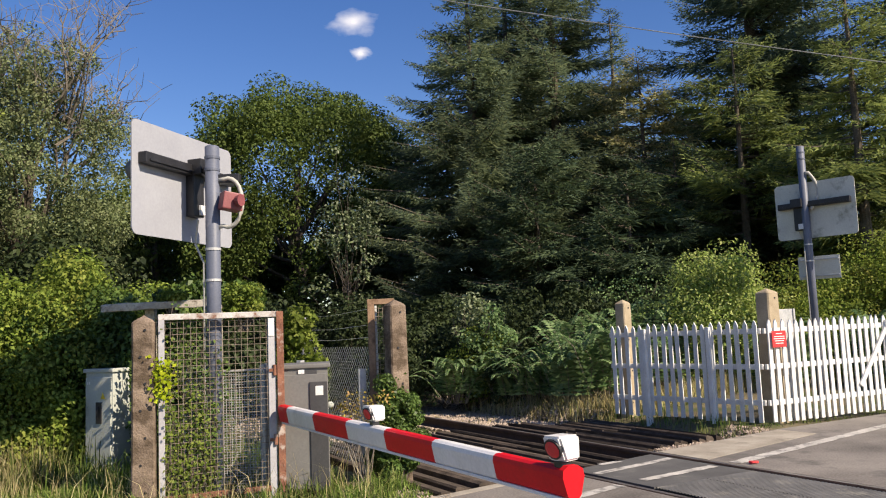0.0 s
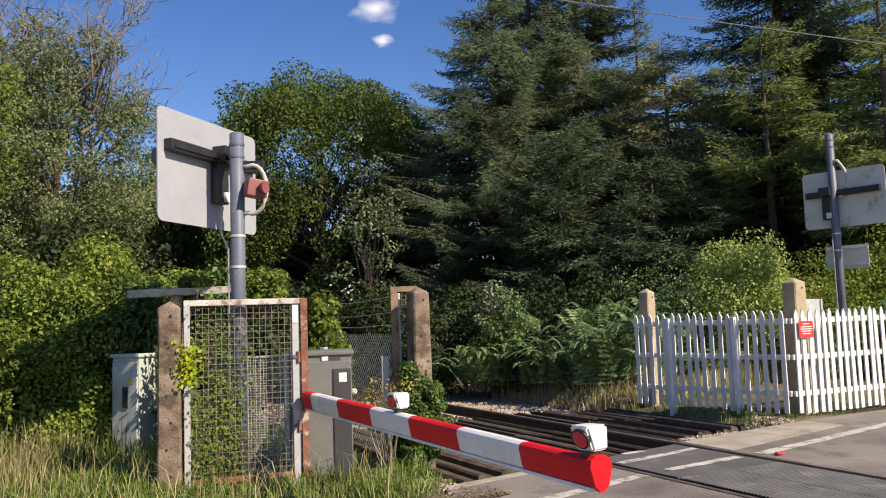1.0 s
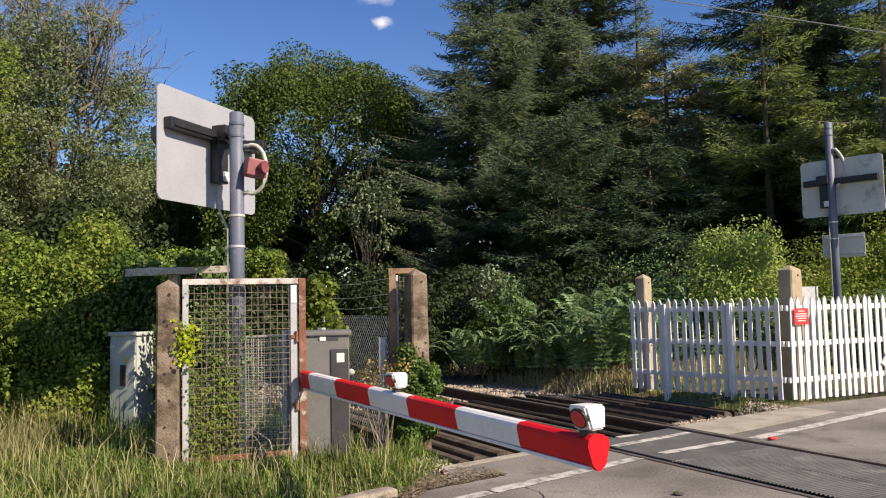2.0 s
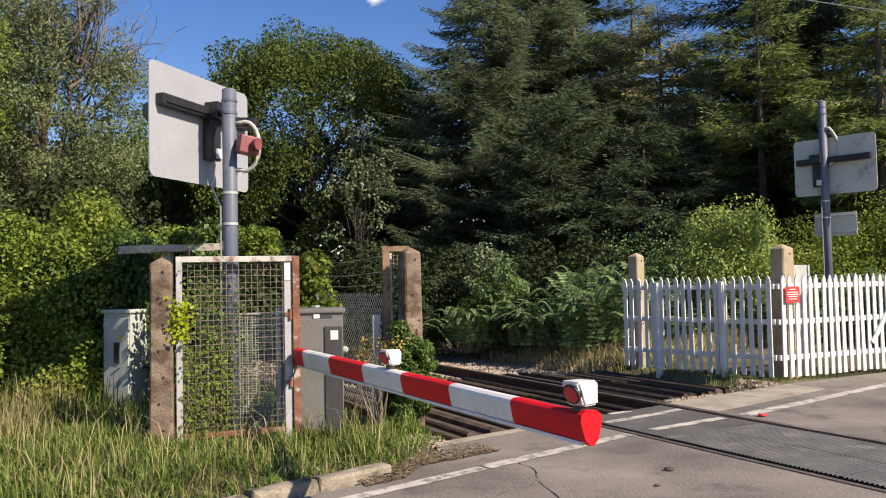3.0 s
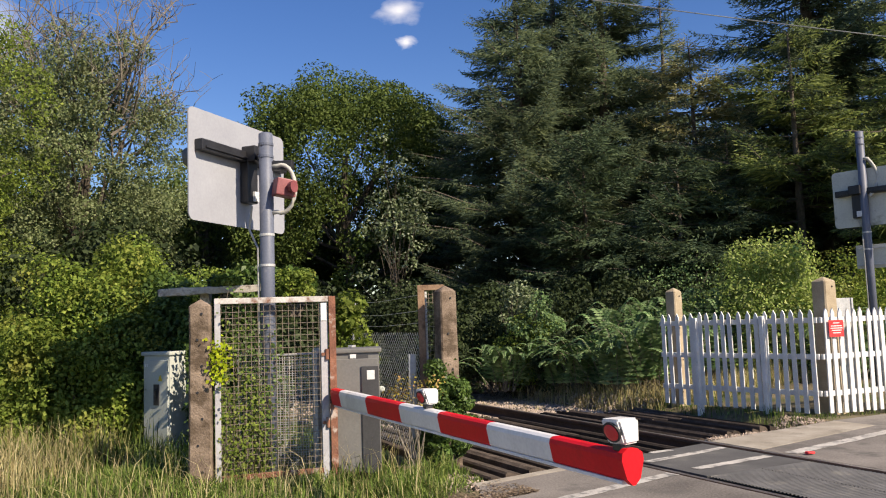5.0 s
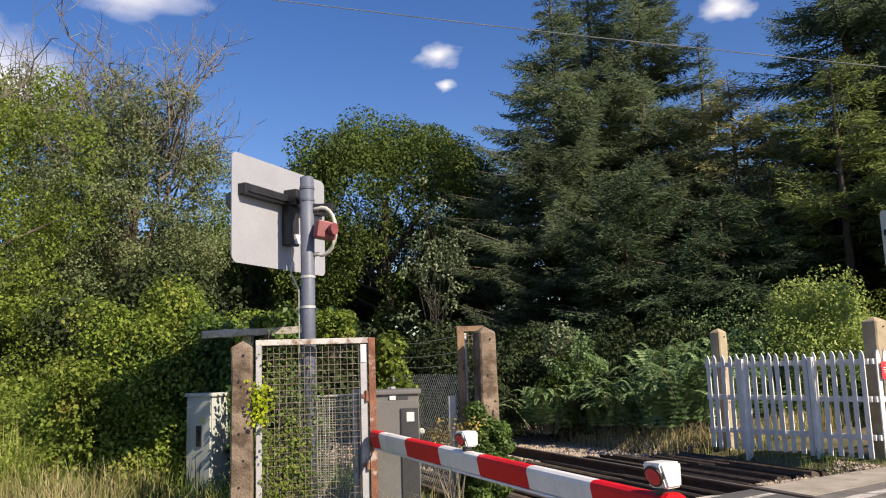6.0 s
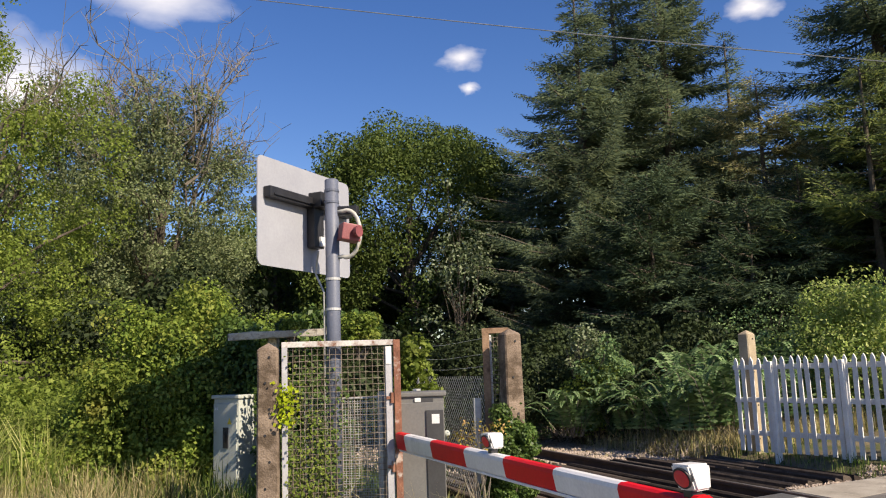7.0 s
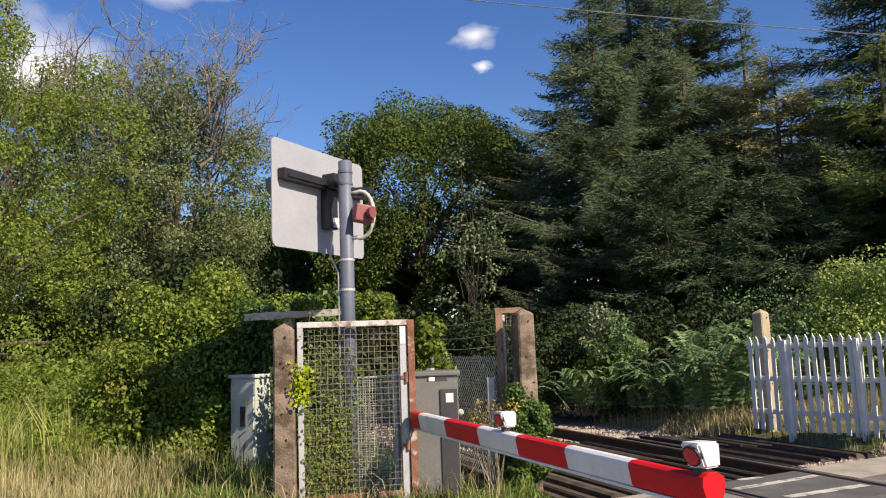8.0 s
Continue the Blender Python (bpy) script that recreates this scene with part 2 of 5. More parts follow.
def thing(name, at, label, category, group="", kind=""):
    ob = new(name)
    ob.empty_display_size = 0.1
    ob.matrix_world = at if isinstance(at, Matrix) else Matrix.Translation(at)
    return tagged(ob, label, category, group, kind)


def arrays(name, verts, faces, material, parent=None, label=""):
    """A mesh from numpy arrays; faces all of one length."""
    me = bpy.data.meshes.new(name)
    k = faces.shape[1]
    me.vertices.add(len(verts))
    me.vertices.foreach_set("co", np.ascontiguousarray(verts, dtype=np.float32).ravel())
    me.loops.add(faces.size)
    me.loops.foreach_set("vertex_index", np.ascontiguousarray(faces, dtype=np.int32).ravel())
    me.polygons.add(len(faces))
    me.polygons.foreach_set("loop_start", np.arange(0, faces.size, k, dtype=np.int32))
    me.update(calc_edges=True)
    return link_mesh(name, me, material, parent, label)


def box(bm, size, at=(0, 0, 0), rot=None, bevel=0.0):
    m = Matrix.Translation(at) @ (rot or Matrix()) @ Matrix.Diagonal((*size, 1))
    made = bmesh.ops.create_cube(bm, size=1, matrix=m)["verts"]
    if bevel:
        edges = list({e for v in made for e in v.link_edges})
        bmesh.ops.bevel(bm, geom=edges, offset=bevel, segments=2, affect="EDGES", profile=0.6)
    return bm


def tube(bm, pts, radii, sides=8, cap=True):
    """A tapered tube along points."""
    pts = [Vector(p) for p in pts]
    rings, n = [], len(pts)
    for i, p in enumerate(pts):
        d = (pts[min(i + 1, n - 1)] - pts[max(i - 1, 0)]).normalized()
        s = d.cross(Vector((0.13, 0.31, 0.94)) if abs(d.z) < 0.9 else Vector((1, 0.1, 0))).normalized()
        u = s.cross(d)
        r = radii[i] if isinstance(radii, (list, tuple)) else radii
        rings.append([bm.verts.new(p + r * (math.cos(a) * s + math.sin(a) * u)) for a in (2 * math.pi * k / sides for k in range(sides))])
    for a, b in zip(rings, rings[1:]):
        for k in range(sides):
            bm.faces.new((a[k], a[(k + 1) % sides], b[(k + 1) % sides], b[k]))
    if cap:
        bm.faces.new(rings[0][::-1])
        bm.faces.new(rings[-1])
    return bm


def prism(bm, outline, depth, m=Matrix()):
    """An outline in the local XZ plane, given thickness along local y."""
    front = [bm.verts.new(m @ Vector((x, -depth / 2, z))) for x, z in outline]
    back = [bm.verts.new(m @ Vector((x, depth / 2, z))) for x, z in outline]
    bm.faces.new(front)
    bm.faces.new(back[::-1])
    k = len(outline)
    for i in range(k):
        bm.faces.new((front[i], back[i], back[(i + 1) % k], front[(i + 1) % k]))
    return bm


def unit(v):
    return v / np.maximum(np.linalg.norm(v, axis=-1, keepdims=True), 1e-6)


def leaf_quads(c, out, size, ratio=0.6, up=0.6, spread=0.8, droop=0.15):
    """Folded diamond leaves at centres c, whose faces lean along out. Gives verts and faces."""
    n = len(c)
    nrm = unit(out + spread * RNG.normal(size=(n, 3)) + np.array([0, 0, up]))
    u = unit(np.cross(nrm, RNG.normal(size=(n, 3))))
    v = np.cross(nrm, u)
    s = (size * RNG.uniform(0.65, 1.35, n))[:, None]
    tip = c + u * s * 0.5 - np.array([0, 0, 1]) * s * droop
    base = c - u * s * 0.5
    l = c + v * s * 0.5 * ratio + nrm * s * 0.08
    r = c - v * s * 0.5 * ratio + nrm * s * 0.08
    verts = np.stack([base, r, tip, l], 1).reshape(-1, 3)
    return verts, np.arange(4 * n).reshape(n, 4)


def sphere_dirs(n):
    return unit(RNG.normal(size=(n, 3)))


def clumps(centres, radii, per, flat=0.85, shell=0.5):
    """Leaf places in round clumps: centre, outward direction."""
    k = len(centres)
    cnt = np.maximum(1, (per * (radii / radii.mean()) ** 2)).astype(int)
    idx = np.repeat(np.arange(k), cnt)
    d = sphere_dirs(len(idx))
    rr = radii[idx] * (shell + (1 - shell) * RNG.random(len(idx)) ** 0.6)
    c = centres[idx] + d * rr[:, None] * np.array([1, 1, flat])
    return c, d


def crown_blobs(n, centre, half, fill=0.55, blob=(0.5, 1.1), lower=-0.9, wobble=0.28, skirt=0.3):
    """Clump centres spread over and inside an uneven ellipsoid."""
    d = sphere_dirs(n * 2)
    d = d[d[:, 2] > lower][:n]
    wob = np.array([noise.noise(Vector(x) * 2.2 + Vector(centre)) for x in d])
    r = (fill + (1 - fill) * RNG.random(len(d)) ** 0.5) * (1 + wobble * wob)
    wide = np.where(d[:, 2] < 0, np.maximum(1 - d[:, 2] ** 2, 0.15) ** -skirt, 1.0)
    d = d * np.stack([wide, wide, np.ones(len(d))], 1)
    return np.array(centre) + d * np.array(half) * r[:, None], RNG.uniform(*blob, len(d))


def branch_bm(bm, start, end, r0, r1, bend=0.15, sides=5, steps=5):
    a, b = Vector(start), Vector(end)
    L = (b - a).length
    off = Vector((RNG.normal(), RNG.normal(), RNG.normal())) * bend * L * 0.5
    off2 = Vector((RNG.normal(), RNG.normal(), RNG.normal())) * bend * L * 0.25
    pts = [a.lerp(b, t) + off * math.sin(math.pi * t) + off2 * math.sin(2 * math.pi * t) for t in (i / steps for i in range(steps + 1))]
    tube(bm, pts, [r0 + (r1 - r0) * i / steps for i in range(steps + 1)], sides)
    return pts


def broadleaf(name, at, height, half, leaf, material, label, n_blobs=200, per=150, blob=(0.5, 1.0), bare=0, low=0.12, category="tree", fill=0.5, bark=None, size=0.19, wobble=0.28, girth=0.022):
    """A leafy tree: trunk and limbs, crown of clumped leaves, and bare twigs where some reach past the leaves."""
    t = thing(name, at, label, category)
    z0 = height * low
    cz = (height + z0) / 2
    cent, rad = crown_blobs(n_blobs, (0, 0, cz), (half, half, (height - z0) / 2 * 0.93), fill, blob, wobble=wobble)
    bm = bmesh.new()
    trunk_top = Vector((0.2 * RNG.normal(), 0.2 * RNG.normal(), height * 0.72))
    tr = branch_bm(bm, (0, 0, -0.2), trunk_top, height * girth, height * girth * 0.27, 0.04, 9, 9)
    part("trunk", bm, bark or BARK, t)
    bm = bmesh.new()
    for k in RNG.choice(len(cent), min(26, len(cent)), replace=False):
        s = tr[min(8, max(2, int(10 * (cent[k][2] / height) * 0.75)))]
        branch_bm(bm, s, cent[k], height * girth * 0.32, height * girth * 0.09, 0.12)
    tagged(part("branchwork", bm, bark or BARK, t), kind="stuff")
    c, d = clumps(cent, rad, per)
    v, f = leaf_quads(c, d, size, 0.62)
    tagged(arrays("crown", v, f, leaf, t), kind="stuff")
    if bare:
        bm = bmesh.new()
        for _ in range(bare):
            a = RNG.uniform(0, 6.28)
            s = Vector((math.cos(a) * half * 0.35, math.sin(a) * half * 0.35, height * RNG.uniform(0.55, 0.85)))
            e = s + Vector((math.cos(a) * RNG.uniform(0.2, 1) * half * 0.75, math.sin(a) * RNG.uniform(0.2, 1) * half * 0.75, RNG.uniform(0.12, 0.34) * height))
            p = branch_bm(bm, s, e, 0.045, 0.012, 0.2, 4, 6)
            for q in p[2:]:
                for _ in range(3):
                    w = q + Vector((RNG.normal() * 0.5, RNG.normal() * 0.5, abs(RNG.normal()) * 0.75))
                    pp = branch_bm(bm, q, w, 0.014, 0.006, 0.2, 3, 3)
                    branch_bm(bm, pp[2], pp[2] + Vector((RNG.normal() * 0.3, RNG.normal() * 0.3, 0.35)), 0.008, 0.004, 0.2, 3, 2)
        tagged(part("deadwood", bm, BARK_PALE, t, "leafless dead branches"), kind="stuff")
    return t


def conifer(name, at, height, reach, leaf, label, low=0.06, whorl=0.36, per_whorl=8, sparse=1.0, power=0.85, dens=0.079, lean=0.0):
    """A spruce: straight trunk, whorls of drooping boughs, each bough a row of flat needle sprays."""
    t = thing(name, at, label, "tree")
    bm = bmesh.new()
    tube(bm, [(lean * z / height, 0, z) for z in np.linspace(-0.2, height * 0.96, 10)], [0.24 * (1 - i / 9.5) * height / 14 + 0.015 for i in range(10)], 9)
    part("trunk", bm, BARK, t)
    bm = bmesh.new()
    C, U, L = [], [], []
    z = height * low
    while z < height - 0.25:
        k = (height - z) / height
        top = reach * min(1.0, k ** power * 1.12)
        for j in range(max(3, int(per_whorl * (0.5 + 0.6 * k)))):
            if RNG.random() > sparse:
                continue
            a = RNG.uniform(0, 2 * math.pi)
            ln = top * RNG.uniform(0.62, 1.12) + 0.12
            d = np.array([math.cos(a), math.sin(a), 0.0])
            zz = z + RNG.uniform(-0.18, 0.18)
            rise, drop = RNG.uniform(0.12, 0.3) * (1 - 0.9 * k), RNG.uniform(0.1, 0.3) * (0.4 + k)
            m = max(4, int(ln / dens))
            s = np.linspace(0.12, 1, m)
            p = d * (s * ln)[:, None]
            p[:, 2] = zz + ln * (rise * s - drop * s ** 1.7 + 0.16 * s ** 5)
            p[:, 0] += lean * zz / height
            tube(bm, [p[0] * np.array([0.1, 0.1, 1]), p[m // 2], p[-1]], [0.012 + 0.008 * ln, 0.01 + 0.003 * ln, 0.005], 3, False)
            tan = unit(np.gradient(p, axis=0))
            side = unit(np.cross(tan, np.array([0, 0, 1.0])))
            for sg in (-1, 1):
                w = (0.24 + 0.42 * np.sin(math.pi * np.minimum(1, 0.25 + s * 0.85))) * min(1.0, 0.35 + ln / 3)
                sd = unit(tan * RNG.uniform(0.5, 1.0, (m, 1)) + sg * side + np.array([0, 0, -0.3]) * RNG.uniform(0.1, 1.6, (m, 1)))
                for fr in (0.0, 0.2, 0.4, 0.6, 0.8):
                    C.append(p + sd * (w * fr)[:, None] + RNG.normal(scale=0.03, size=(m, 3)))
                    fan = 0.6 * (RNG.random((m, 1)) - 0.5)
                    U.append(unit(sd + tan * fan + RNG.normal(scale=0.25, size=(m, 3))))
                    L.append(w * RNG.uniform(0.3, 0.8, m))
        z += whorl * RNG.uniform(0.7, 1.3)
    tagged(part("branchwork", bm, BARK, t), kind="stuff")
    C, U, L = np.concatenate(C), np.concatenate(U), np.concatenate(L)[:, None]
    V = unit(np.cross(U, np.array([0, 0, 1.0]) + 1.3 * RNG.normal(size=U.shape)))
    wd = 0.014 + 0.034 * L
    verts = np.stack([C + U * L * 0.15 - V * wd, C + U * L * 0.15 + V * wd, C + U * L], 1).reshape(-1, 3)
    tagged(arrays("foliage", verts, np.arange(len(verts)).reshape(-1, 3), leaf, t), kind="stuff")
    return t


def bush(name, at, half, leaf, label, n_blobs=60, per=120, size=0.09, blob=(0.2, 0.4), category="bush", fill=0.45, stems=8):
    """A shrub: stems and a lumpy mass of leaves down to the ground."""
    t = thing(name, at, label, category)
    hx, hy, hz = half
    cent, rad = crown_blobs(n_blobs, (0, 0, hz * 0.95), (hx, hy, hz), fill, blob, -0.95)
    cent[:, 2] = np.maximum(cent[:, 2], 0.12)
    bm = bmesh.new()
    for k in RNG.choice(len(cent), min(stems, len(cent)), replace=False):
        branch_bm(bm, (RNG.normal() * 0.15 * hx, RNG.normal() * 0.15 * hy, -0.1), cent[k], 0.022, 0.006, 0.2, 4, 5)
    tagged(part("stem_growth", bm, BARK, t), kind="stuff")
    c, d = clumps(cent, rad, per)
    c[:, 2] = np.maximum(c[:, 2], 0.02)
    v, f = leaf_quads(c, d, size, 0.66)
    tagged(arrays("foliage", v, f, leaf, t), kind="stuff")
    return t


def blades(x, y, z, h, width, lean):
    """Grass blades as two-step tapered strips."""
    n = len(x)
    a = RNG.uniform(0, 2 * math.pi, n)
    b = a + math.pi / 2 + RNG.normal(scale=0.4, size=n)
    base = np.stack([x, y, z], 1)
    side = np.stack([np.cos(a), np.sin(a), np.zeros(n)], 1) * width * 0.5
    ln = lean * RNG.random(n) * h
    go = np.stack([np.cos(b) * ln, np.sin(b) * ln, np.zeros(n)], 1)
    up = np.stack([np.zeros(n), np.zeros(n), h], 1)
    mid = base + 0.35 * go + 0.6 * up
    tip = base + go + up * (1 - 0.25 * (ln / np.maximum(h, 1e-3)) ** 2)[:, None]
    v = np.stack([base - side, base + side, mid + side * 0.8, mid - side * 0.8, tip + side * 0.15, tip - side * 0.15], 1).reshape(-1, 3)
    i = 6 * np.arange(n)[:, None]
    f = np.concatenate([i + np.array([0, 1, 2, 3]), i + np.array([3, 2, 4, 5])])
    return v, f


# ---- the lie of the land: a runs across the rails, b along them ----
TURN = radians(29.8)
RA, RB = np.array([math.cos(TURN), math.sin(TURN)]), np.array([-math.sin(TURN), math.cos(TURN)])
RAILS = pose(0, 0, 0, 0, 0, 29.8)


def ab(a, b, z=0.0):
    return Vector((*(a * RA + b * RB), z))


KERB_A, KERB_B = [-60, 1.3, 2.65, 3.4, 5.2, 7.0, 9.4, 12, 60], [-5.0, 5.47, 5.8, 6.62, 6.96, 7.26, 7.58, 7.62, 14.0]


def kerb_b(a):
    """The road's far edge, seen from where the camera stands."""
    return float(np.interp(a, KERB_A, KERB_B))


def near_b(a):
    return 0.14 * a - 1.2


def smooth(e0, e1, x):
    t = np.clip((x - e0) / (e1 - e0), 0, 1)
    return t * t * (3 - 2 * t)


def ground_z(x, y):
    a, b = x * RA[0] + y * RA[1], x * RB[0] + y * RB[1]
    kb = np.interp(a, KERB_A, KERB_B)
    kb = np.where(a < 3.42, np.minimum(kb, 5.9 + 0.17 * (a - 2.4)), kb)
    nb = 0.14 * a - 1.2
    road = smooth(0.02, -0.12, b - kb) * smooth(-0.02, 0.12, b - nb)
    sunk = np.where(a > 6.85, smooth(7.35, 7.75, b), 1.0)
    track = smooth(3.55, 3.8, a) * smooth(9.2, 8.7, a) * (1 - road) * sunk
    bank = smooth(9.0, 14.0, a) * smooth(8, 12, b) * 0.25
    verge = smooth(2.6, 1.6, a) * smooth(0.1, 0.8, b - kb) * 0.06
    bump = 0.03 * np.sin(x * 1.7 + y * 0.6) * np.sin(y * 1.3 - x * 0.4)
    return -0.012 - 0.1 * road - 0.24 * track + (bank + verge + bump * (1 - road)) * (1 - track)

# ---- ground, road and track ----


def make_ground():
    near = np.concatenate([-np.geomspace(1500, 14, 16), np.arange(-13, 14, 0.2), np.geomspace(14, 1500, 16)])
    gx, gy = np.meshgrid(near, near + 7.0)
    x, y = gx.ravel(), gy.ravel()
    v = np.stack([x, y, ground_z(x, y)], 1)
    k = len(near)
    i = (np.arange(k - 1)[:, None] * k + np.arange(k - 1)).reshape(-1, 1)
    ob = arrays("ground", v, i + np.array([0, 1, k + 1, k]), SOIL)
    for p in ob.data.polygons:
        p.use_smooth = True
    tagged(ob, "earth ground with dry litter and thin grass", "ground", kind="structure")


def deck(name, a0, a1, lo, hi, material, label, top=0.0, thick=0.14, step=0.25, kind="structure"):
    """A slab across the rails between the edges lo(a) and hi(a)."""
    bm = bmesh.new()
    n = max(2, int((a1 - a0) / step))
    rows = []
    for i in range(n + 1):
        a = a0 + (a1 - a0) * i / n
        l, h = lo(a), hi(a)
        rows.append([bm.verts.new(ab(a, l + (h - l) * j / 6, top)) for j in range(7)] + [bm.verts.new(ab(a, h, top - thick)), bm.verts.new(ab(a, l, top - thick))])
    for r, s in zip(rows, rows[1:]):
        for j in range(6):
            bm.faces.new((r[j], s[j], s[j + 1], r[j + 1]))
        bm.faces.new((r[6], s[6], s[7], r[7]))
        bm.faces.new((s[0], r[0], r[8], s[8]))
    for r in (rows[0], rows[-1]):
        bm.faces.new((r[0], r[6], r[7], r[8]))
    bmesh.ops.recalc_face_normals(bm, faces=bm.faces)
    return tagged(part(name, bm, material), label, "road", kind=kind)


def stripe(a0, b0, a1, b1, width, label="worn white road marking", z=0.005, n=14):
    """A painted line with a slightly ragged edge."""
    bm = bmesh.new()
    A, B = np.array([a0, b0]), np.array([a1, b1])
    side = np.array([-(B - A)[1], (B - A)[0]]) / np.linalg.norm(B - A) * width / 2
    rows = []
    for i in range(n + 1):
        p = A + (B - A) * i / n
        j0, j1 = 1 + RNG.uniform(-0.14, 0.1), 1 + RNG.uniform(-0.14, 0.1)
        rows.append([bm.verts.new(ab(*(p - side * j0), z)), bm.verts.new(ab(*(p + side * j1), z))])
    for r, s in zip(rows, rows[1:]):
        bm.faces.new((r[0], s[0], s[1], r[1]))
    bmesh.ops.recalc_face_normals(bm, faces=bm.faces)
    tagged(part("road_marking", bm, PAINT), label, "road marking", kind="structure")


NEAR_RAIL, FAR_RAIL = 5.24, 6.745
make_ground()
deck("road", -60, NEAR_RAIL - 0.05, near_b, lambda a: min(kerb_b(a), 6.0 + 0.17 * (a - 2.4)) - 0.12 if a < 3.4 else kerb_b(a) - 0.12, ASPHALT, "grey worn asphalt road up to the railway crossing")
deck("road", FAR_RAIL + 0.05, 60, near_b, lambda a: kerb_b(a), ASPHALT, "grey worn asphalt road beyond the railway crossing")
deck("road", NEAR_RAIL + 0.11, FAR_RAIL - 0.11, lambda a: 5.72, lambda a: kerb_b(a) - 0.05, ASPHALT_DARK, "dark asphalt infill between the rails")
deck("pavement", 3.42, NEAR_RAIL - 0.06, lambda a: kerb_b(a) - 0.115, lambda a: kerb_b(a) + 0.02, CONCRETE_EDGE, "pale concrete edging of the road at the track", top=0.002, thick=0.2)


deck("pavement", FAR_RAIL + 0.06, 9.25, lambda a: 6.5 + 0.2 * (a - 7.05), lambda a: kerb_b(a) - 0.03, CONCRETE_EDGE, "worn pale concrete apron beyond the far rail", top=0.004, thick=0.1)


def ribbed_panels():
    """Ribbed rubber crossing panels between the rails."""
    base = thing("crossing_panels", ab(NEAR_RAIL, 2, 0), "dark ribbed rubber crossing panels between the rails", "road", kind="structure")
    inv = base.matrix_world.inverted()
    w0, w1 = NEAR_RAIL + 0.11, FAR_RAIL - 0.11
    edges = [5.70, 3.9, 2.1, 0.3, -1.4]
    for hi, lo in zip(edges, edges[1:]):
        for half in range(2):
            bm = bmesh.new()
            a0 = w0 + (w1 - w0) * half / 2 + 0.006
            a1 = w0 + (w1 - w0) * (half + 1) / 2 - 0.006
            n = int((hi - lo - 0.02) / 0.038)
            prev = None
            for i in range(n + 1):
                b = lo + 0.01 + (hi - lo - 0.02) * i / n
                for db, dz in ((-0.012, -0.006), (-0.008, 0.004), (0.008, 0.004), (0.012, -0.006)):
                    row = [bm.verts.new(inv @ ab(a, b + db, dz)) for a in (a0, a1)]
                    if prev:
                        bm.faces.new((prev[0], prev[1], row[1], row[0]))
                    prev = row
            box_lo = [bm.verts.new(inv @ ab(a, b, -0.016)) for a, b in ((a0, lo), (a1, lo), (a1, hi), (a0, hi))]
            bm.faces.new(box_lo)
            bmesh.ops.recalc_face_normals(bm, faces=bm.faces)
            part("panel", bm, RUBBER, base)


ribbed_panels()


def rail(a, name="rail"):
    """Flat-bottomed rail with a worn head."""
    prof = [(-0.07, -0.15), (0.07, -0.15), (0.07, -0.138), (0.01, -0.122), (0.009, -0.05), (0.035, -0.038), (0.035, -0.008), (0.026, 0.004), (-0.026, 0.004), (-0.035, -0.008), (-0.035, -0.038), (-0.009, -0.05), (-0.01, -0.122), (-0.07, -0.138)]
    bm = bmesh.new()
    rows = []
    for b in np.concatenate([np.linspace(-40, 14, 28), np.linspace(18, 120, 30)]):
        rows.append([bm.verts.new(ab(a + x - 0.0011 * max(0, b - 12) ** 2, b, z)) for x, z in prof])
    for r, s in zip(rows, rows[1:]):
        for k in range(len(prof)):
            f = bm.faces.new((r[k], r[(k + 1) % len(prof)], s[(k + 1) % len(prof)], s[k]))
            f.material_index = 1 if k == 7 else 0
    bmesh.ops.recalc_face_normals(bm, faces=bm.faces)
    ob = part(name, bm, [RAIL_RUST, RAIL_TOP])
    tagged(ob, "rusty steel railway rail with a worn head", "rail", "running rails", "structure")


rail(NEAR_RAIL)
rail(FAR_RAIL)
# flangeway bottoms
for a0, a1 in ((NEAR_RAIL + 0.04, NEAR_RAIL + 0.11), (FAR_RAIL - 0.11, FAR_RAIL - 0.04)):
    deck("flangeway", a0, a1, lambda a: -1.4, lambda a: kerb_b(a) - 0.05, ASPHALT_DARK, "dirty flangeway groove beside the rail", top=-0.05, thick=0.05)

# road lines
stripe(-0.2, 4.72, 1.9, 5.21, 0.13, n=20)
stripe(1.93, 5.22, 3.3, 5.55, 0.13)
stripe(3.34, 5.56, 5.17, 5.97, 0.14)
stripe(-9, 2.6, -0.25, 4.7, 0.13, n=30)
stripe(5.38, 6.58, 6.6, 6.78, 0.11)
stripe(5.5, 6.03, 6.55, 6.13, 0.12)
stripe(5.75, 6.98, 6.05, 7.0, 0.09, "short worn white mark on asphalt", n=4)
stripe(6.85, 6.12, 10.1, 6.72, 0.16, n=20)
stripe(10.1, 6.72, 22, 8.5, 0.16, n=24)


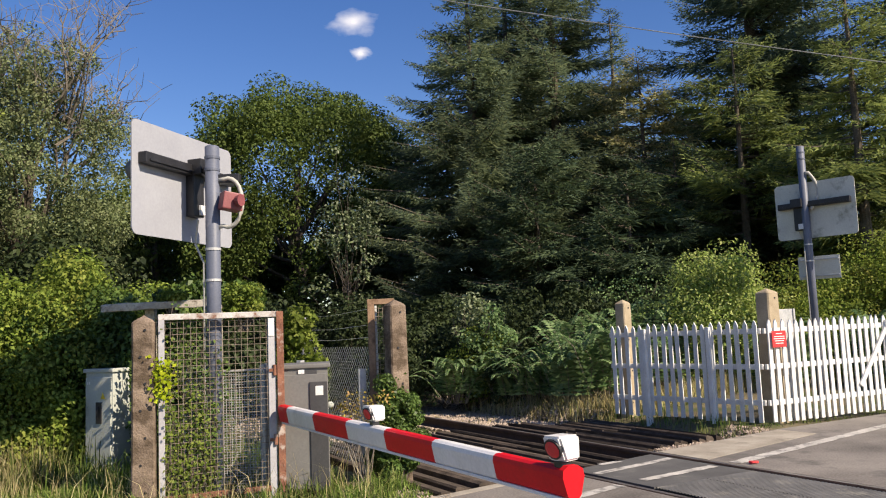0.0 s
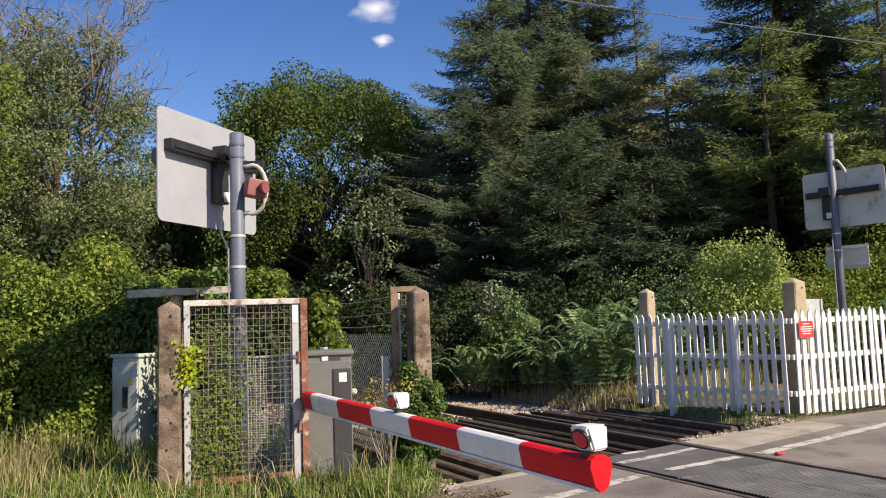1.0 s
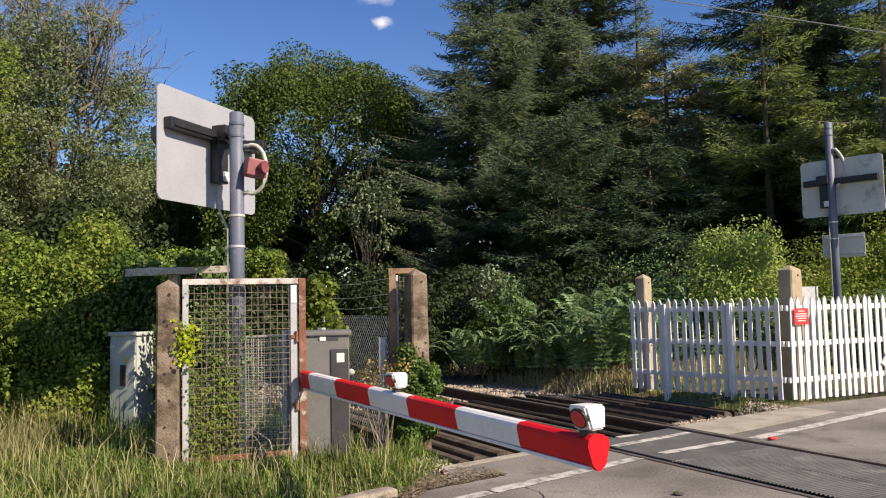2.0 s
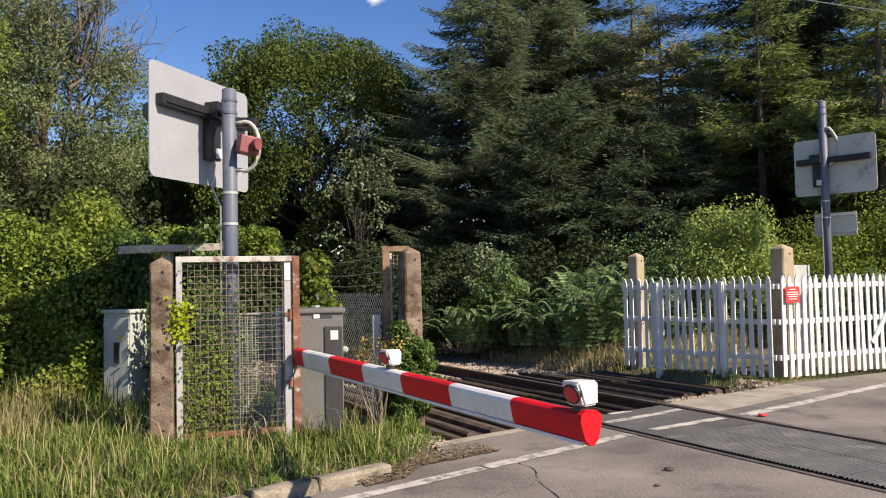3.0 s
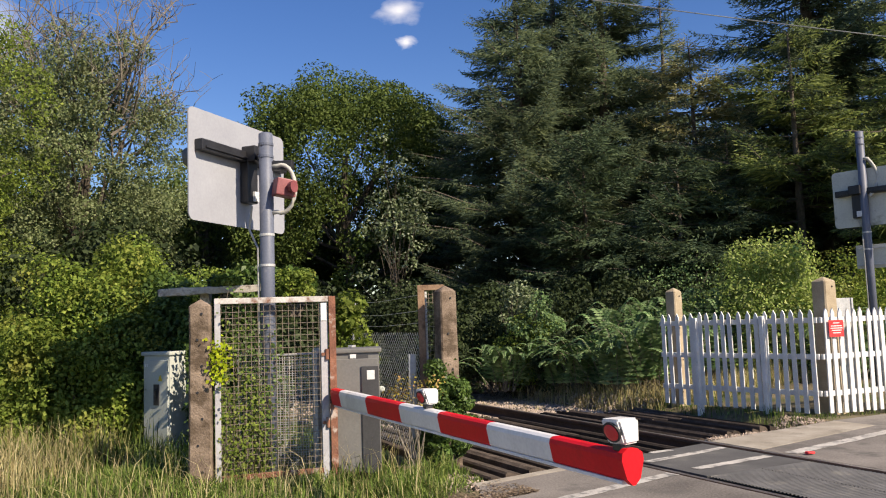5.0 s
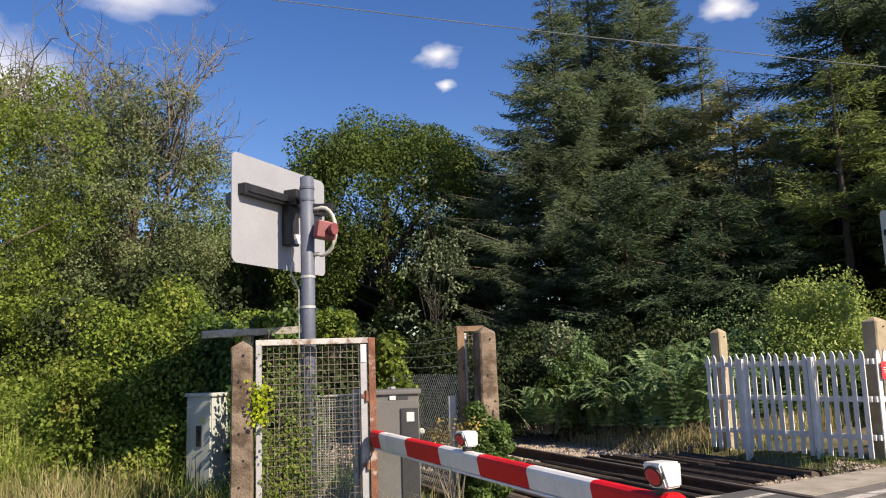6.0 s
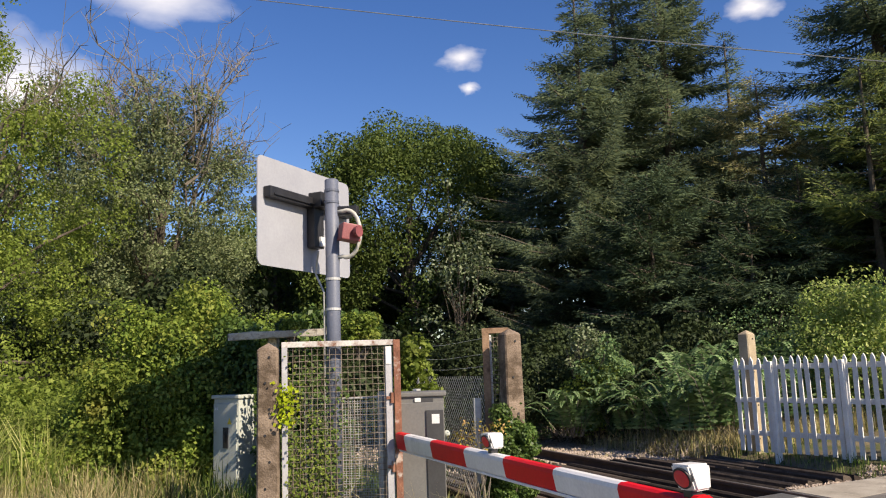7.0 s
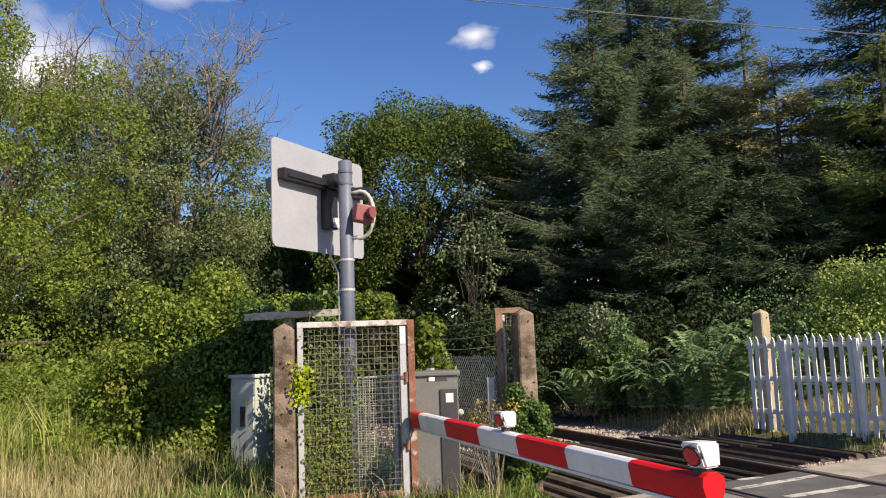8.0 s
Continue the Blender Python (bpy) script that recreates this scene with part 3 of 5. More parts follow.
def trespass_guard(a0, a1, b0, b1, pitch, label, ragged=0.08, z=-0.03):
    """Rows of ridged timbers lying along the track to keep walkers off."""
    t = thing("trespass_guard", ab((a0 + a1) / 2, b0, -0.25), label, "trespass guard", "trespass guards")
    inv = t.matrix_world.inverted()
    n = int((a1 - a0) / pitch)
    for i in range(n):
        a = a0 + (i + 0.5) * (a1 - a0) / n
        bs = b0 + 0.17 * (a - a0) + RNG.uniform(-ragged, ragged)
        cuts = [bs, (bs + b1) / 2 + RNG.uniform(-0.4, 0.4), b1 + RNG.uniform(-0.1, 0.1)]
        for c0, c1 in zip(cuts, cuts[1:]):
            bm = bmesh.new()
            w, tilt, dz = pitch * 0.5 - 0.004, RNG.uniform(-0.02, 0.02), RNG.uniform(-0.015, 0.012)
            prof = [(-w, -0.22), (w, -0.22), (w, -0.065), (w * 0.55 + tilt, -0.03), (-w * 0.75 + tilt, 0.0), (-w, -0.02)]
            r0 = [bm.verts.new(inv @ ab(a + x, c0 + 0.008, z + dz + zz)) for x, zz in prof]
            r1 = [bm.verts.new(inv @ ab(a + x, c1 - 0.008, z + dz + zz + RNG.uniform(-0.006, 0.006))) for x, zz in prof]
            for k in range(6):
                bm.faces.new((r0[k], r0[(k + 1) % 6], r1[(k + 1) % 6], r1[k]))
            bm.faces.new(r0[::-1])
            bm.faces.new(r1)
            bmesh.ops.recalc_face_normals(bm, faces=bm.faces)
            part("timber", bm, TIMBER, t)
    bm = bmesh.new()
    for b in np.linspace(b0 + 0.6, b1 - 0.2, 4):
        box(bm, (a1 - a0, 0.12, 0.08), inv @ ab((a0 + a1) / 2, b, z - 0.24), RAILS)
    part("bearer", bm, TIMBER, t)


trespass_guard(3.78, 5.13, 7.0, 11.5, 0.25, "broad weathered ridged timbers beside the near rail", 0.07, -0.04)
trespass_guard(5.36, 6.63, 7.15, 11.5, 0.25, "broad weathered ridged timbers between the rails", 0.05, -0.055)
trespass_guard(6.9, 7.75, 7.62, 11.3, 0.14, "dark weathered ridged timbers beside the far rail", 0.02)
trespass_guard(7.8, 8.85, 7.95, 10.9, 0.15, "greyed ridged timbers along the white fence", 0.05, -0.06)


def stones():
    """Loose ballast along the track."""
    n = 6000
    a = np.concatenate([RNG.uniform(3.3, 9.0, n), RNG.uniform(6.9, 9.2, 4500), RNG.uniform(2.6, 5.1, 1200), RNG.uniform(6.85, 9.3, 6000)])
    b = np.concatenate([RNG.uniform(10.8, 26, n), RNG.uniform(7.1, 8.3, 4500), RNG.uniform(6.4, 7.2, 1200), RNG.uniform(10.9, 17.5, 6000)])
    k = len(a)
    x, y = a * RA[0] + b * RB[0], a * RA[1] + b * RB[1]
    z = ground_z(x, y) + RNG.uniform(-0.004, 0.012, k) + np.where(b < 8.4, 0.0, 0.04)
    s = np.where(b < 8.4, RNG.uniform(0.006, 0.018, k), RNG.uniform(0.012, 0.032, k))
    top_v = np.array([[1, 0, -0.5], [0, 1, -0.5], [-1, 0, -0.5], [0, -1, -0.5], [0.1, 0, 0.8]])
    v = top_v[None] * s[:, None, None] * RNG.uniform(0.6, 1.4, (k, 5, 1)) + np.stack([x, y, z], 1)[:, None]
    v += RNG.normal(scale=0.006, size=v.shape)
    fc = np.array([[0, 1, 4], [1, 2, 4], [2, 3, 4], [3, 0, 4]])
    f = (5 * np.arange(k)[:, None, None] + fc).reshape(-1, 3)
    tagged(arrays("ballast", v.reshape(-1, 3), f, BALLAST), "loose buff ballast stones along the track", "ballast", kind="stuff")


stones()


def litter():
    """Dead leaves and crumbs on the bare dirt where the verge meets the crossing."""
    n = 2600
    a, d = RNG.uniform(2.3, 3.75, n), RNG.exponential(0.18, n)
    b = np.array([min(kerb_b(q), 6.0 + 0.17 * (q - 2.4)) for q in a]) - 0.22 + d
    x, y = a * RA[0] + b * RB[0], a * RA[1] + b * RB[1]
    c = np.stack([x, y, np.maximum(ground_z(x, y), 0.0) + RNG.uniform(0.004, 0.016, n)], 1)
    v, f = leaf_quads(c, np.tile([0, 0, 1.0], (n, 1)), 0.03, 0.5, 0.6, 0.25, 0.0)
    tagged(arrays("leaf_litter", v, f, L_LITTER), "brown dead leaves and crumbs on bare dirt", "leaf litter", kind="stuff")


litter()


def kerbs():
    t = thing("kerb", ab(1.3, 5.85), "old mossy stone kerb along the grass verge", "kerb", kind="structure")
    inv = t.matrix_world.inverted()
    a = 0.2
    while a < 2.5:
        ln = RNG.uniform(0.5, 0.85)
        bm = bmesh.new()
        p0, p1 = ab(a, kerb_b(a) + 0.06), ab(min(a + ln, 2.62), kerb_b(min(a + ln, 2.62)) + 0.06)
        mid, d = (p0 + p1) / 2, (p1 - p0)
        m = Matrix.Translation(mid) @ Matrix.Rotation(math.atan2(d.y, d.x), 4, "Z")
        box(bm, (d.length - 0.015, 0.15, 0.26), (0, 0, -0.065 + RNG.uniform(-0.015, 0.015)), None, 0.03)
        bmesh.ops.subdivide_edges(bm, edges=[e for e in bm.edges if e.calc_length() > 0.15], cuts=3)
        for v in bm.verts:
            v.co += Vector([noise.noise(v.co * 9 + Vector((a, 0, k * 7))) * 0.014 for k in range(3)])
        bm.transform(inv @ m)
        part("kerb_stone", bm, KERB, t)
        a += ln


kerbs()

# ---- the gate cage and its furniture ----


def concrete_post(at, w, h, turn, material, label, holes=6, cap=0.07):
    """A square post with a weathered point, bolt holes and chipped arrises."""
    t = thing("concrete_post", at, label, "post", "concrete gate posts")
    t.rotation_euler[2] = radians(turn)
    bm = bmesh.new()
    n = 14
    rows = []
    for i in range(n + 1):
        z = -0.25 + (h + 0.25) * i / n
        s = w / 2 * (1.06 - 0.1 * i / n)
        rows.append([bm.verts.new((s * x + 0.005 * noise.noise(Vector((x, y, z * 3)) * 2 + t.location), s * y + 0.005 * noise.noise(Vector((y, z * 3, x)) * 2 + t.location), z))
                     for x, y in ((-1, -0.84), (-0.84, -1), (0.84, -1), (1, -0.84), (1, 0.84), (0.84, 1), (-0.84, 1), (-1, 0.84))])
    for r, q in zip(rows, rows[1:]):
        for k in range(8):
            bm.faces.new((r[k], r[(k + 1) % 8], q[(k + 1) % 8], q[k]))
    tip = bm.verts.new((0, 0, h + cap))
    ring = [bm.verts.new((v.co.x * 0.82, v.co.y * 0.82, h + cap * 0.28)) for v in rows[-1]]
    for k in range(8):
        bm.faces.new((rows[-1][k], rows[-1][(k + 1) % 8], ring[(k + 1) % 8], ring[k]))
        bm.faces.new((ring[k], ring[(k + 1) % 8], tip))
    part("shaft", bm, material, t)
    for i in range(holes):
        bm = bmesh.new()
        z = h * (0.96 - 0.85 * i / max(1, holes - 1))
        tube(bm, [(0.02 * (-1) ** i, -w / 2 - 0.007, z), (0.02 * (-1) ** i, -w / 2 + 0.03, z)], 0.012, 8)
        part("bolt_hole", bm, BLACK, t)
    return t


concrete_post((-2.8, 7.36, 0), 0.2, 1.69, 14, POST_CONC, "tall weathered brown concrete gate post with bolt holes", 7)
concrete_post((-0.62, 8.82, 0), 0.2, 1.8, 29.8, POST_CONC, "stained concrete gate post beside the track", 5)
concrete_post((2.83, 13.68, 0), 0.2, 1.84, 40, POST_CLEAN, "pale pointed concrete post behind white fence", 4)
concrete_post((4.56, 11.86, 0), 0.24, 1.86, 30, POST_CLEAN, "pale concrete corner post behind white fence", 5)


def mesh_wires(bm, w, h, pitch, r, z0=0.0, x0=0.0):
    for i in range(int(w / pitch) + 1):
        x = x0 + i * pitch + RNG.normal() * 0.0015
        tube(bm, [(x, RNG.normal() * 0.002, z0), (x + RNG.normal() * 0.004, 0.003, z0 + h / 2), (x, RNG.normal() * 0.002, z0 + h)], r, 4, False)
    for i in range(int(h / pitch) + 1):
        z = z0 + i * pitch
        tube(bm, [(x0, 0.004, z), (x0 + w / 2, 0.006, z + RNG.normal() * 0.004), (x0 + w, 0.004, z)], r, 4, False)


def mesh_gate():
    """Framed weldmesh gate: white-painted, rusting, with a label plate."""
    g0, g1 = Vector((-2.68, 7.38, 0)), Vector((-1.66, 7.79, 0))
    d = g1 - g0
    L = d.length
    t = thing("mesh_gate", Matrix.Translation(g0) @ Matrix.Rotation(math.atan2(d.y, d.x), 4, "Z"), "rusting white-framed wire mesh gate overgrown with ivy", "gate")
    H = 1.76
    bm = bmesh.new()
    box(bm, (0.055, 0.05, H - 0.06), (0.028, 0, 0.06 + (H - 0.06) / 2), None, 0.006)
    part("stile", bm, WHITE_METAL, t, "white painted steel stile")
    bm = bmesh.new()
    box(bm, (L, 0.052, 0.055), (L / 2, 0, H - 0.0275 + 0.002), None, 0.006)
    part("top_rail", bm, RUSTY_PAINT, t, "white top rail flaking to rust")
    bm = bmesh.new()
    box(bm, (0.072, 0.055, H - 0.06), (L - 0.07, 0.02, H / 2 - 0.03), None, 0.005)
    part("inner_stile", bm, WHITE_METAL, t, "flaking white stile")
    bm = bmesh.new()
    box(bm, (0.055, 0.012, H), (L + 0.0, -0.03, H / 2), None, 0.003)
    box(bm, (0.012, 0.07, H), (L + 0.033, 0.005, H / 2), None, 0.003)
    part("angle_post", bm, RUST, t, "brown rusted steel angle")
    bm = bmesh.new()
    box(bm, (L - 0.1, 0.04, 0.05), (L / 2 - 0.05, 0, 0.1), None, 0.005)
    part("bottom_rail", bm, RUST, t, "rusted bottom rail")
    bm = bmesh.new()
    mesh_wires(bm, L - 0.1, H - 0.16, 0.058, 0.0025, 0.12, 0.05)
    part("wire_mesh", bm, WIRE_RUST, t, "rusted square wire mesh")
    bm = bmesh.new()
    box(bm, (0.055, 0.004, 0.17), (L - 0.075, -0.013, H - 0.15), None, 0.001)
    part("label_plate", bm, LABEL_WHITE, t, "blank white label plate")
    for z in (0.55, 1.2):
        bm = bmesh.new()
        tube(bm, [(L - 0.05, -0.02, z - 0.05), (L - 0.05, -0.02, z + 0.05)], 0.018, 8)
        box(bm, (0.07, 0.01, 0.03), (L - 0.07, -0.018, z), None, 0.003)
        part("hinge", bm, RUST, t)
    return t


mesh_gate()


def low_mesh_panel(p0, p1, h, label, posts=True, pitch=0.025):
    p0, p1 = Vector(p0), Vector(p1)
    d = p1 - p0
    L = d.length
    t = thing("mesh_fence", Matrix.Translation(p0) @ Matrix.Rotation(math.atan2(d.y, d.x), 4, "Z"), label, "fence", "low mesh fences")
    bm = bmesh.new()
    mesh_wires(bm, L, h - 0.06, pitch, 0.0034, 0.04)
    part("wire_mesh", bm, GALV, t)
    bm = bmesh.new()
    tube(bm, [(0, 0, h), (L, 0, h)], 0.012, 6)
    part("top_rail", bm, GALV, t)
    if posts:
        for x in (0.0, L):
            bm = bmesh.new()
            box(bm, (0.075, 0.012, h + 0.04), (x, -0.02, (h + 0.04) / 2), None, 0.002)
            box(bm, (0.012, 0.05, h + 0.04), (x - 0.02, 0.008, (h + 0.04) / 2), None, 0.002)
            part("channel_post", bm, GALV, t)
    return t


low_mesh_panel((-2.6, 7.92, 0), (-1.86, 7.98, 0), 1.2, "low galvanised mesh panel behind the gate")
low_mesh_panel((-1.84, 7.93, 0), (-1.6, 8.5, 0), 1.22, "low galvanised mesh panel turning along the cabinet")


def cabinet(name, m, w, d, h, material, label, dark_side=False, handle=True, plinth=0.05):
    """A lineside cabinet: body, sloped cap, door with gap, handle and labels. Local -y is the door."""
    t = thing(name, m, label, "cabinet")
    bm = bmesh.new()
    box(bm, (w, d, h - plinth - 0.04), (0, 0, plinth + (h - plinth - 0.04) / 2), None, 0.008)
    part("body", bm, material, t)
    bm = bmesh.new()
    box(bm, (w + 0.05, d + 0.05, 0.045), (0, 0, h - 0.022), None, 0.012)
    part("cap", bm, material, t)
    bm = bmesh.new()
    box(bm, (w - 0.06, d - 0.06, plinth + 0.2), (0, 0, plinth / 2 - 0.1), None, 0.004)
    part("plinth", bm, CONCRETE_EDGE, t)
    bm = bmesh.new()
    dh = h - plinth - 0.12
    box(bm, (w - 0.03, 0.022, dh), (0, -d / 2 - 0.009, plinth + 0.02 + dh / 2), None, 0.005)
    door = part("door", bm, material, t)
    if handle:
        bm = bmesh.new()
        box(bm, (0.085, 0.014, 0.24), (w * 0.05, -d / 2 - 0.026, h * 0.6), None, 0.004)
        part("lock_plate", bm, BLACK, door)
        bm = bmesh.new()
        tube(bm, [(w * 0.05, -d / 2 - 0.03, h * 0.66), (w * 0.05, -d / 2 - 0.055, h * 0.63), (w * 0.05, -d / 2 - 0.055, h * 0.55)], 0.011, 7)
        part("handle", bm, BLACK, door)
    return t, door


lc, lc_door = cabinet("cabinet", Matrix.Translation((-3.97, 9.36, 0)) @ Matrix.Rotation(radians(-24), 4, "Z"), 0.42, 0.36, 1.24, CABINET, "grey-green lineside cabinet half buried in ivy")
bm = bmesh.new()
prism(bm, [(-0.035, 0.0), (0.035, 0.0), (0.0, 0.075)], 0.003, Matrix.Translation((0.08, -0.202, 0.9)))
part("warning_label", bm, LABEL_YELLOW, lc_door, "yellow triangular warning label")
for bx in (0.0, 0.03):
    bm = bmesh.new()
    box(bm, (0.016, 0.003, 0.03), (-0.16 + bx, -0.202, 1.08))
    part("label_bar", bm, LABEL_WHITE, lc_door)

# barrier machine housing
bmch = Matrix.Translation((-1.5, 8.16, 0)) @ Matrix.Rotation(radians(10), 4, "Z")
mc, mc_door = cabinet("barrier_machine", bmch, 0.47, 0.5, 1.24, CABINET_GREY, "tall grey barrier machine housing beside the gate", handle=False, plinth=0.03)
bm = bmesh.new()
box(bm, (0.17, 0.02, 1.03), (0.142, -0.277, 0.55), None, 0.004)
side = part("side_panel", bm, CABINET_DARK, mc, "dark grey narrow side panel")
bm = bmesh.new()
box(bm, (0.075, 0.004, 0.09), (0.15, -0.286, 0.98), None, 0.001)
part("label", bm, LABEL_WHITE, side, "small white label")
for k in range(5):
    bm = bmesh.new()
    box(bm, (0.03, 0.003, 0.035), (0.158, -0.285, 0.89 - 0.045 * k))
    part("label_bar", bm, CABINET_GREY, side)
bm = bmesh.new()
box(bm, (0.06, 0.004, 0.04), (-0.02, -0.266, 1.165), None, 0.001)
part("label", bm, LABEL_WHITE, mc, "small white label")
bm = bmesh.new()
box(bm, (0.14, 0.01, 0.06), (0.06, -0.262, 1.15), None, 0.002)
part("recess", bm, CABINET_DARK, mc)
bm = bmesh.new()
bmesh.ops.create_uvsphere(bm, u_segments=12, v_segments=8, radius=0.035, matrix=Matrix.Translation((0.255, -0.1, 0.82)))
part("knob", bm, CABINET, mc, "round grey knob", smooth=True)

# ---- the barrier ----


def barrier_boom():
    """Red and white banded boom, lowered across the road, with two hooded lamps."""
    p0, p1 = Vector((-1.62, 7.72, 0.795)), Vector((0.516, 3.37, 0.866))
    d = p1 - p0
    L = d.length
    x = d.normalized()
    y = Vector((0, 0, 1)).cross(x).normalized()
    z = x.cross(y)
    m = Matrix((x, y, z)).transposed().to_4x4()
    m.translation = p0
    t = thing("barrier_boom", m, "lowered red and white banded barrier boom", "barrier")
    cuts = BOOM_CUTS + [L]
    h0, h1, w0, w1 = 0.078, 0.058, 0.05, 0.038
    prof = [(-0.6, -0.85), (-0.4, -1), (0.4, -1), (0.6, -0.85), (1, 0.5), (0.88, 0.84), (0.45, 1), (-0.45, 1), (-0.88, 0.84), (-1, 0.5)]
    for i, (c0, c1) in enumerate(zip(cuts, cuts[1:])):
        bm = bmesh.new()
        rows = []
        n = 4
        for j in range(n + 1):
            s = c0 + (c1 - c0) * j / n
            k = s / L
            hh, ww = h0 + (h1 - h0) * k, w0 + (w1 - w0) * k
            rows.append([bm.verts.new((s, ww * u, hh * v)) for u, v in prof])
        for r, q in zip(rows, rows[1:]):
            for k in range(10):
                bm.faces.new((r[k], r[(k + 1) % 10], q[(k + 1) % 10], q[k]))
        bm.faces.new(rows[0])
        bm.faces.new(rows[-1])
        bmesh.ops.recalc_face_normals(bm, faces=bm.faces)
        red = i % 2 == 0
        part("band", bm, RED if red else BOOM_WHITE, t, "red band" if red else "white band")
    bm = bmesh.new()
    box(bm, (L - 0.05, 0.045, 0.016), (L / 2, 0, -0.078), Matrix.Rotation(-0.004, 4, "Y"), 0.003)
    part("edge_strip", bm, BOOM_WHITE, t, "white strip along the lower edge")
    bm = bmesh.new()
    prism(bm, [(0.052 * u, 0.066 * v) for u, v in ((-0.12, -1.1), (0.12, -1.1), (0.62, -0.7), (1, 0.4), (0.9, 0.85), (0.45, 1.08), (-0.45, 1.08), (-0.9, 0.85), (-1, 0.4), (-0.62, -0.7))], 0.035, Matrix.Translation((L + 0.01, 0, 0.0)) @ Matrix.Rotation(math.pi / 2, 4, "Z"))
    bmesh.ops.recalc_face_normals(bm, faces=bm.faces)
    part("end_cap", bm, RED, t, "bright red end cap")
    for s in LAMPS_AT:
        bm = bmesh.new()
        k = s / L
        top = h0 + (h1 - h0) * k
        box(bm, (0.06, 0.05, 0.03), (s, 0, top + 0.012), None, 0.006)
        foot = part("lamp_foot", bm, BLACK, t)
        rot = Matrix.Translation((s, 0, top + 0.078)) @ Matrix.Rotation(math.pi / 2 + 0.25, 4, "Z")
        bm = bmesh.new()
        prism(bm, [(-0.068, 0.052), (0.056, 0.05), (0.06, 0.03), (0.056, -0.05), (-0.03, -0.052)], 0.1, rot)
        bmesh.ops.recalc_face_normals(bm, faces=bm.faces)
        bmesh.ops.bevel(bm, geom=bm.edges[:], offset=0.009, segments=2, affect="EDGES")
        hood = part("lamp_hood", bm, BOOM_WHITE, t, "white lamp hood")
        bm = bmesh.new()
        face = rot @ Matrix.Translation((-0.0535, 0, -0.002)) @ Matrix.Rotation(math.radians(-20), 4, "Y")
        tube(bm, [face @ Vector((0.02, 0, 0)), face @ Vector((-0.004, 0, 0))], 0.044, 18)
        part("rim", bm, BLACK, hood, "black lens rim")
        bm = bmesh.new()
        tube(bm, [face @ Vector((0.02, 0, 0)), face @ Vector((-0.006, 0, 0)), face @ Vector((-0.012, 0, 0))], [0.036, 0.036, 0.02], 18)
        part("lens", bm, SIGN_RED, hood, "red lamp lens")


BOOM_CUTS = [0.0, 0.33, 1.19, 2.05, 2.82, 3.56, 4.26]
LAMPS_AT = [2.54, 4.8]
barrier_boom()

# ---- wig-wag signals seen from behind ----


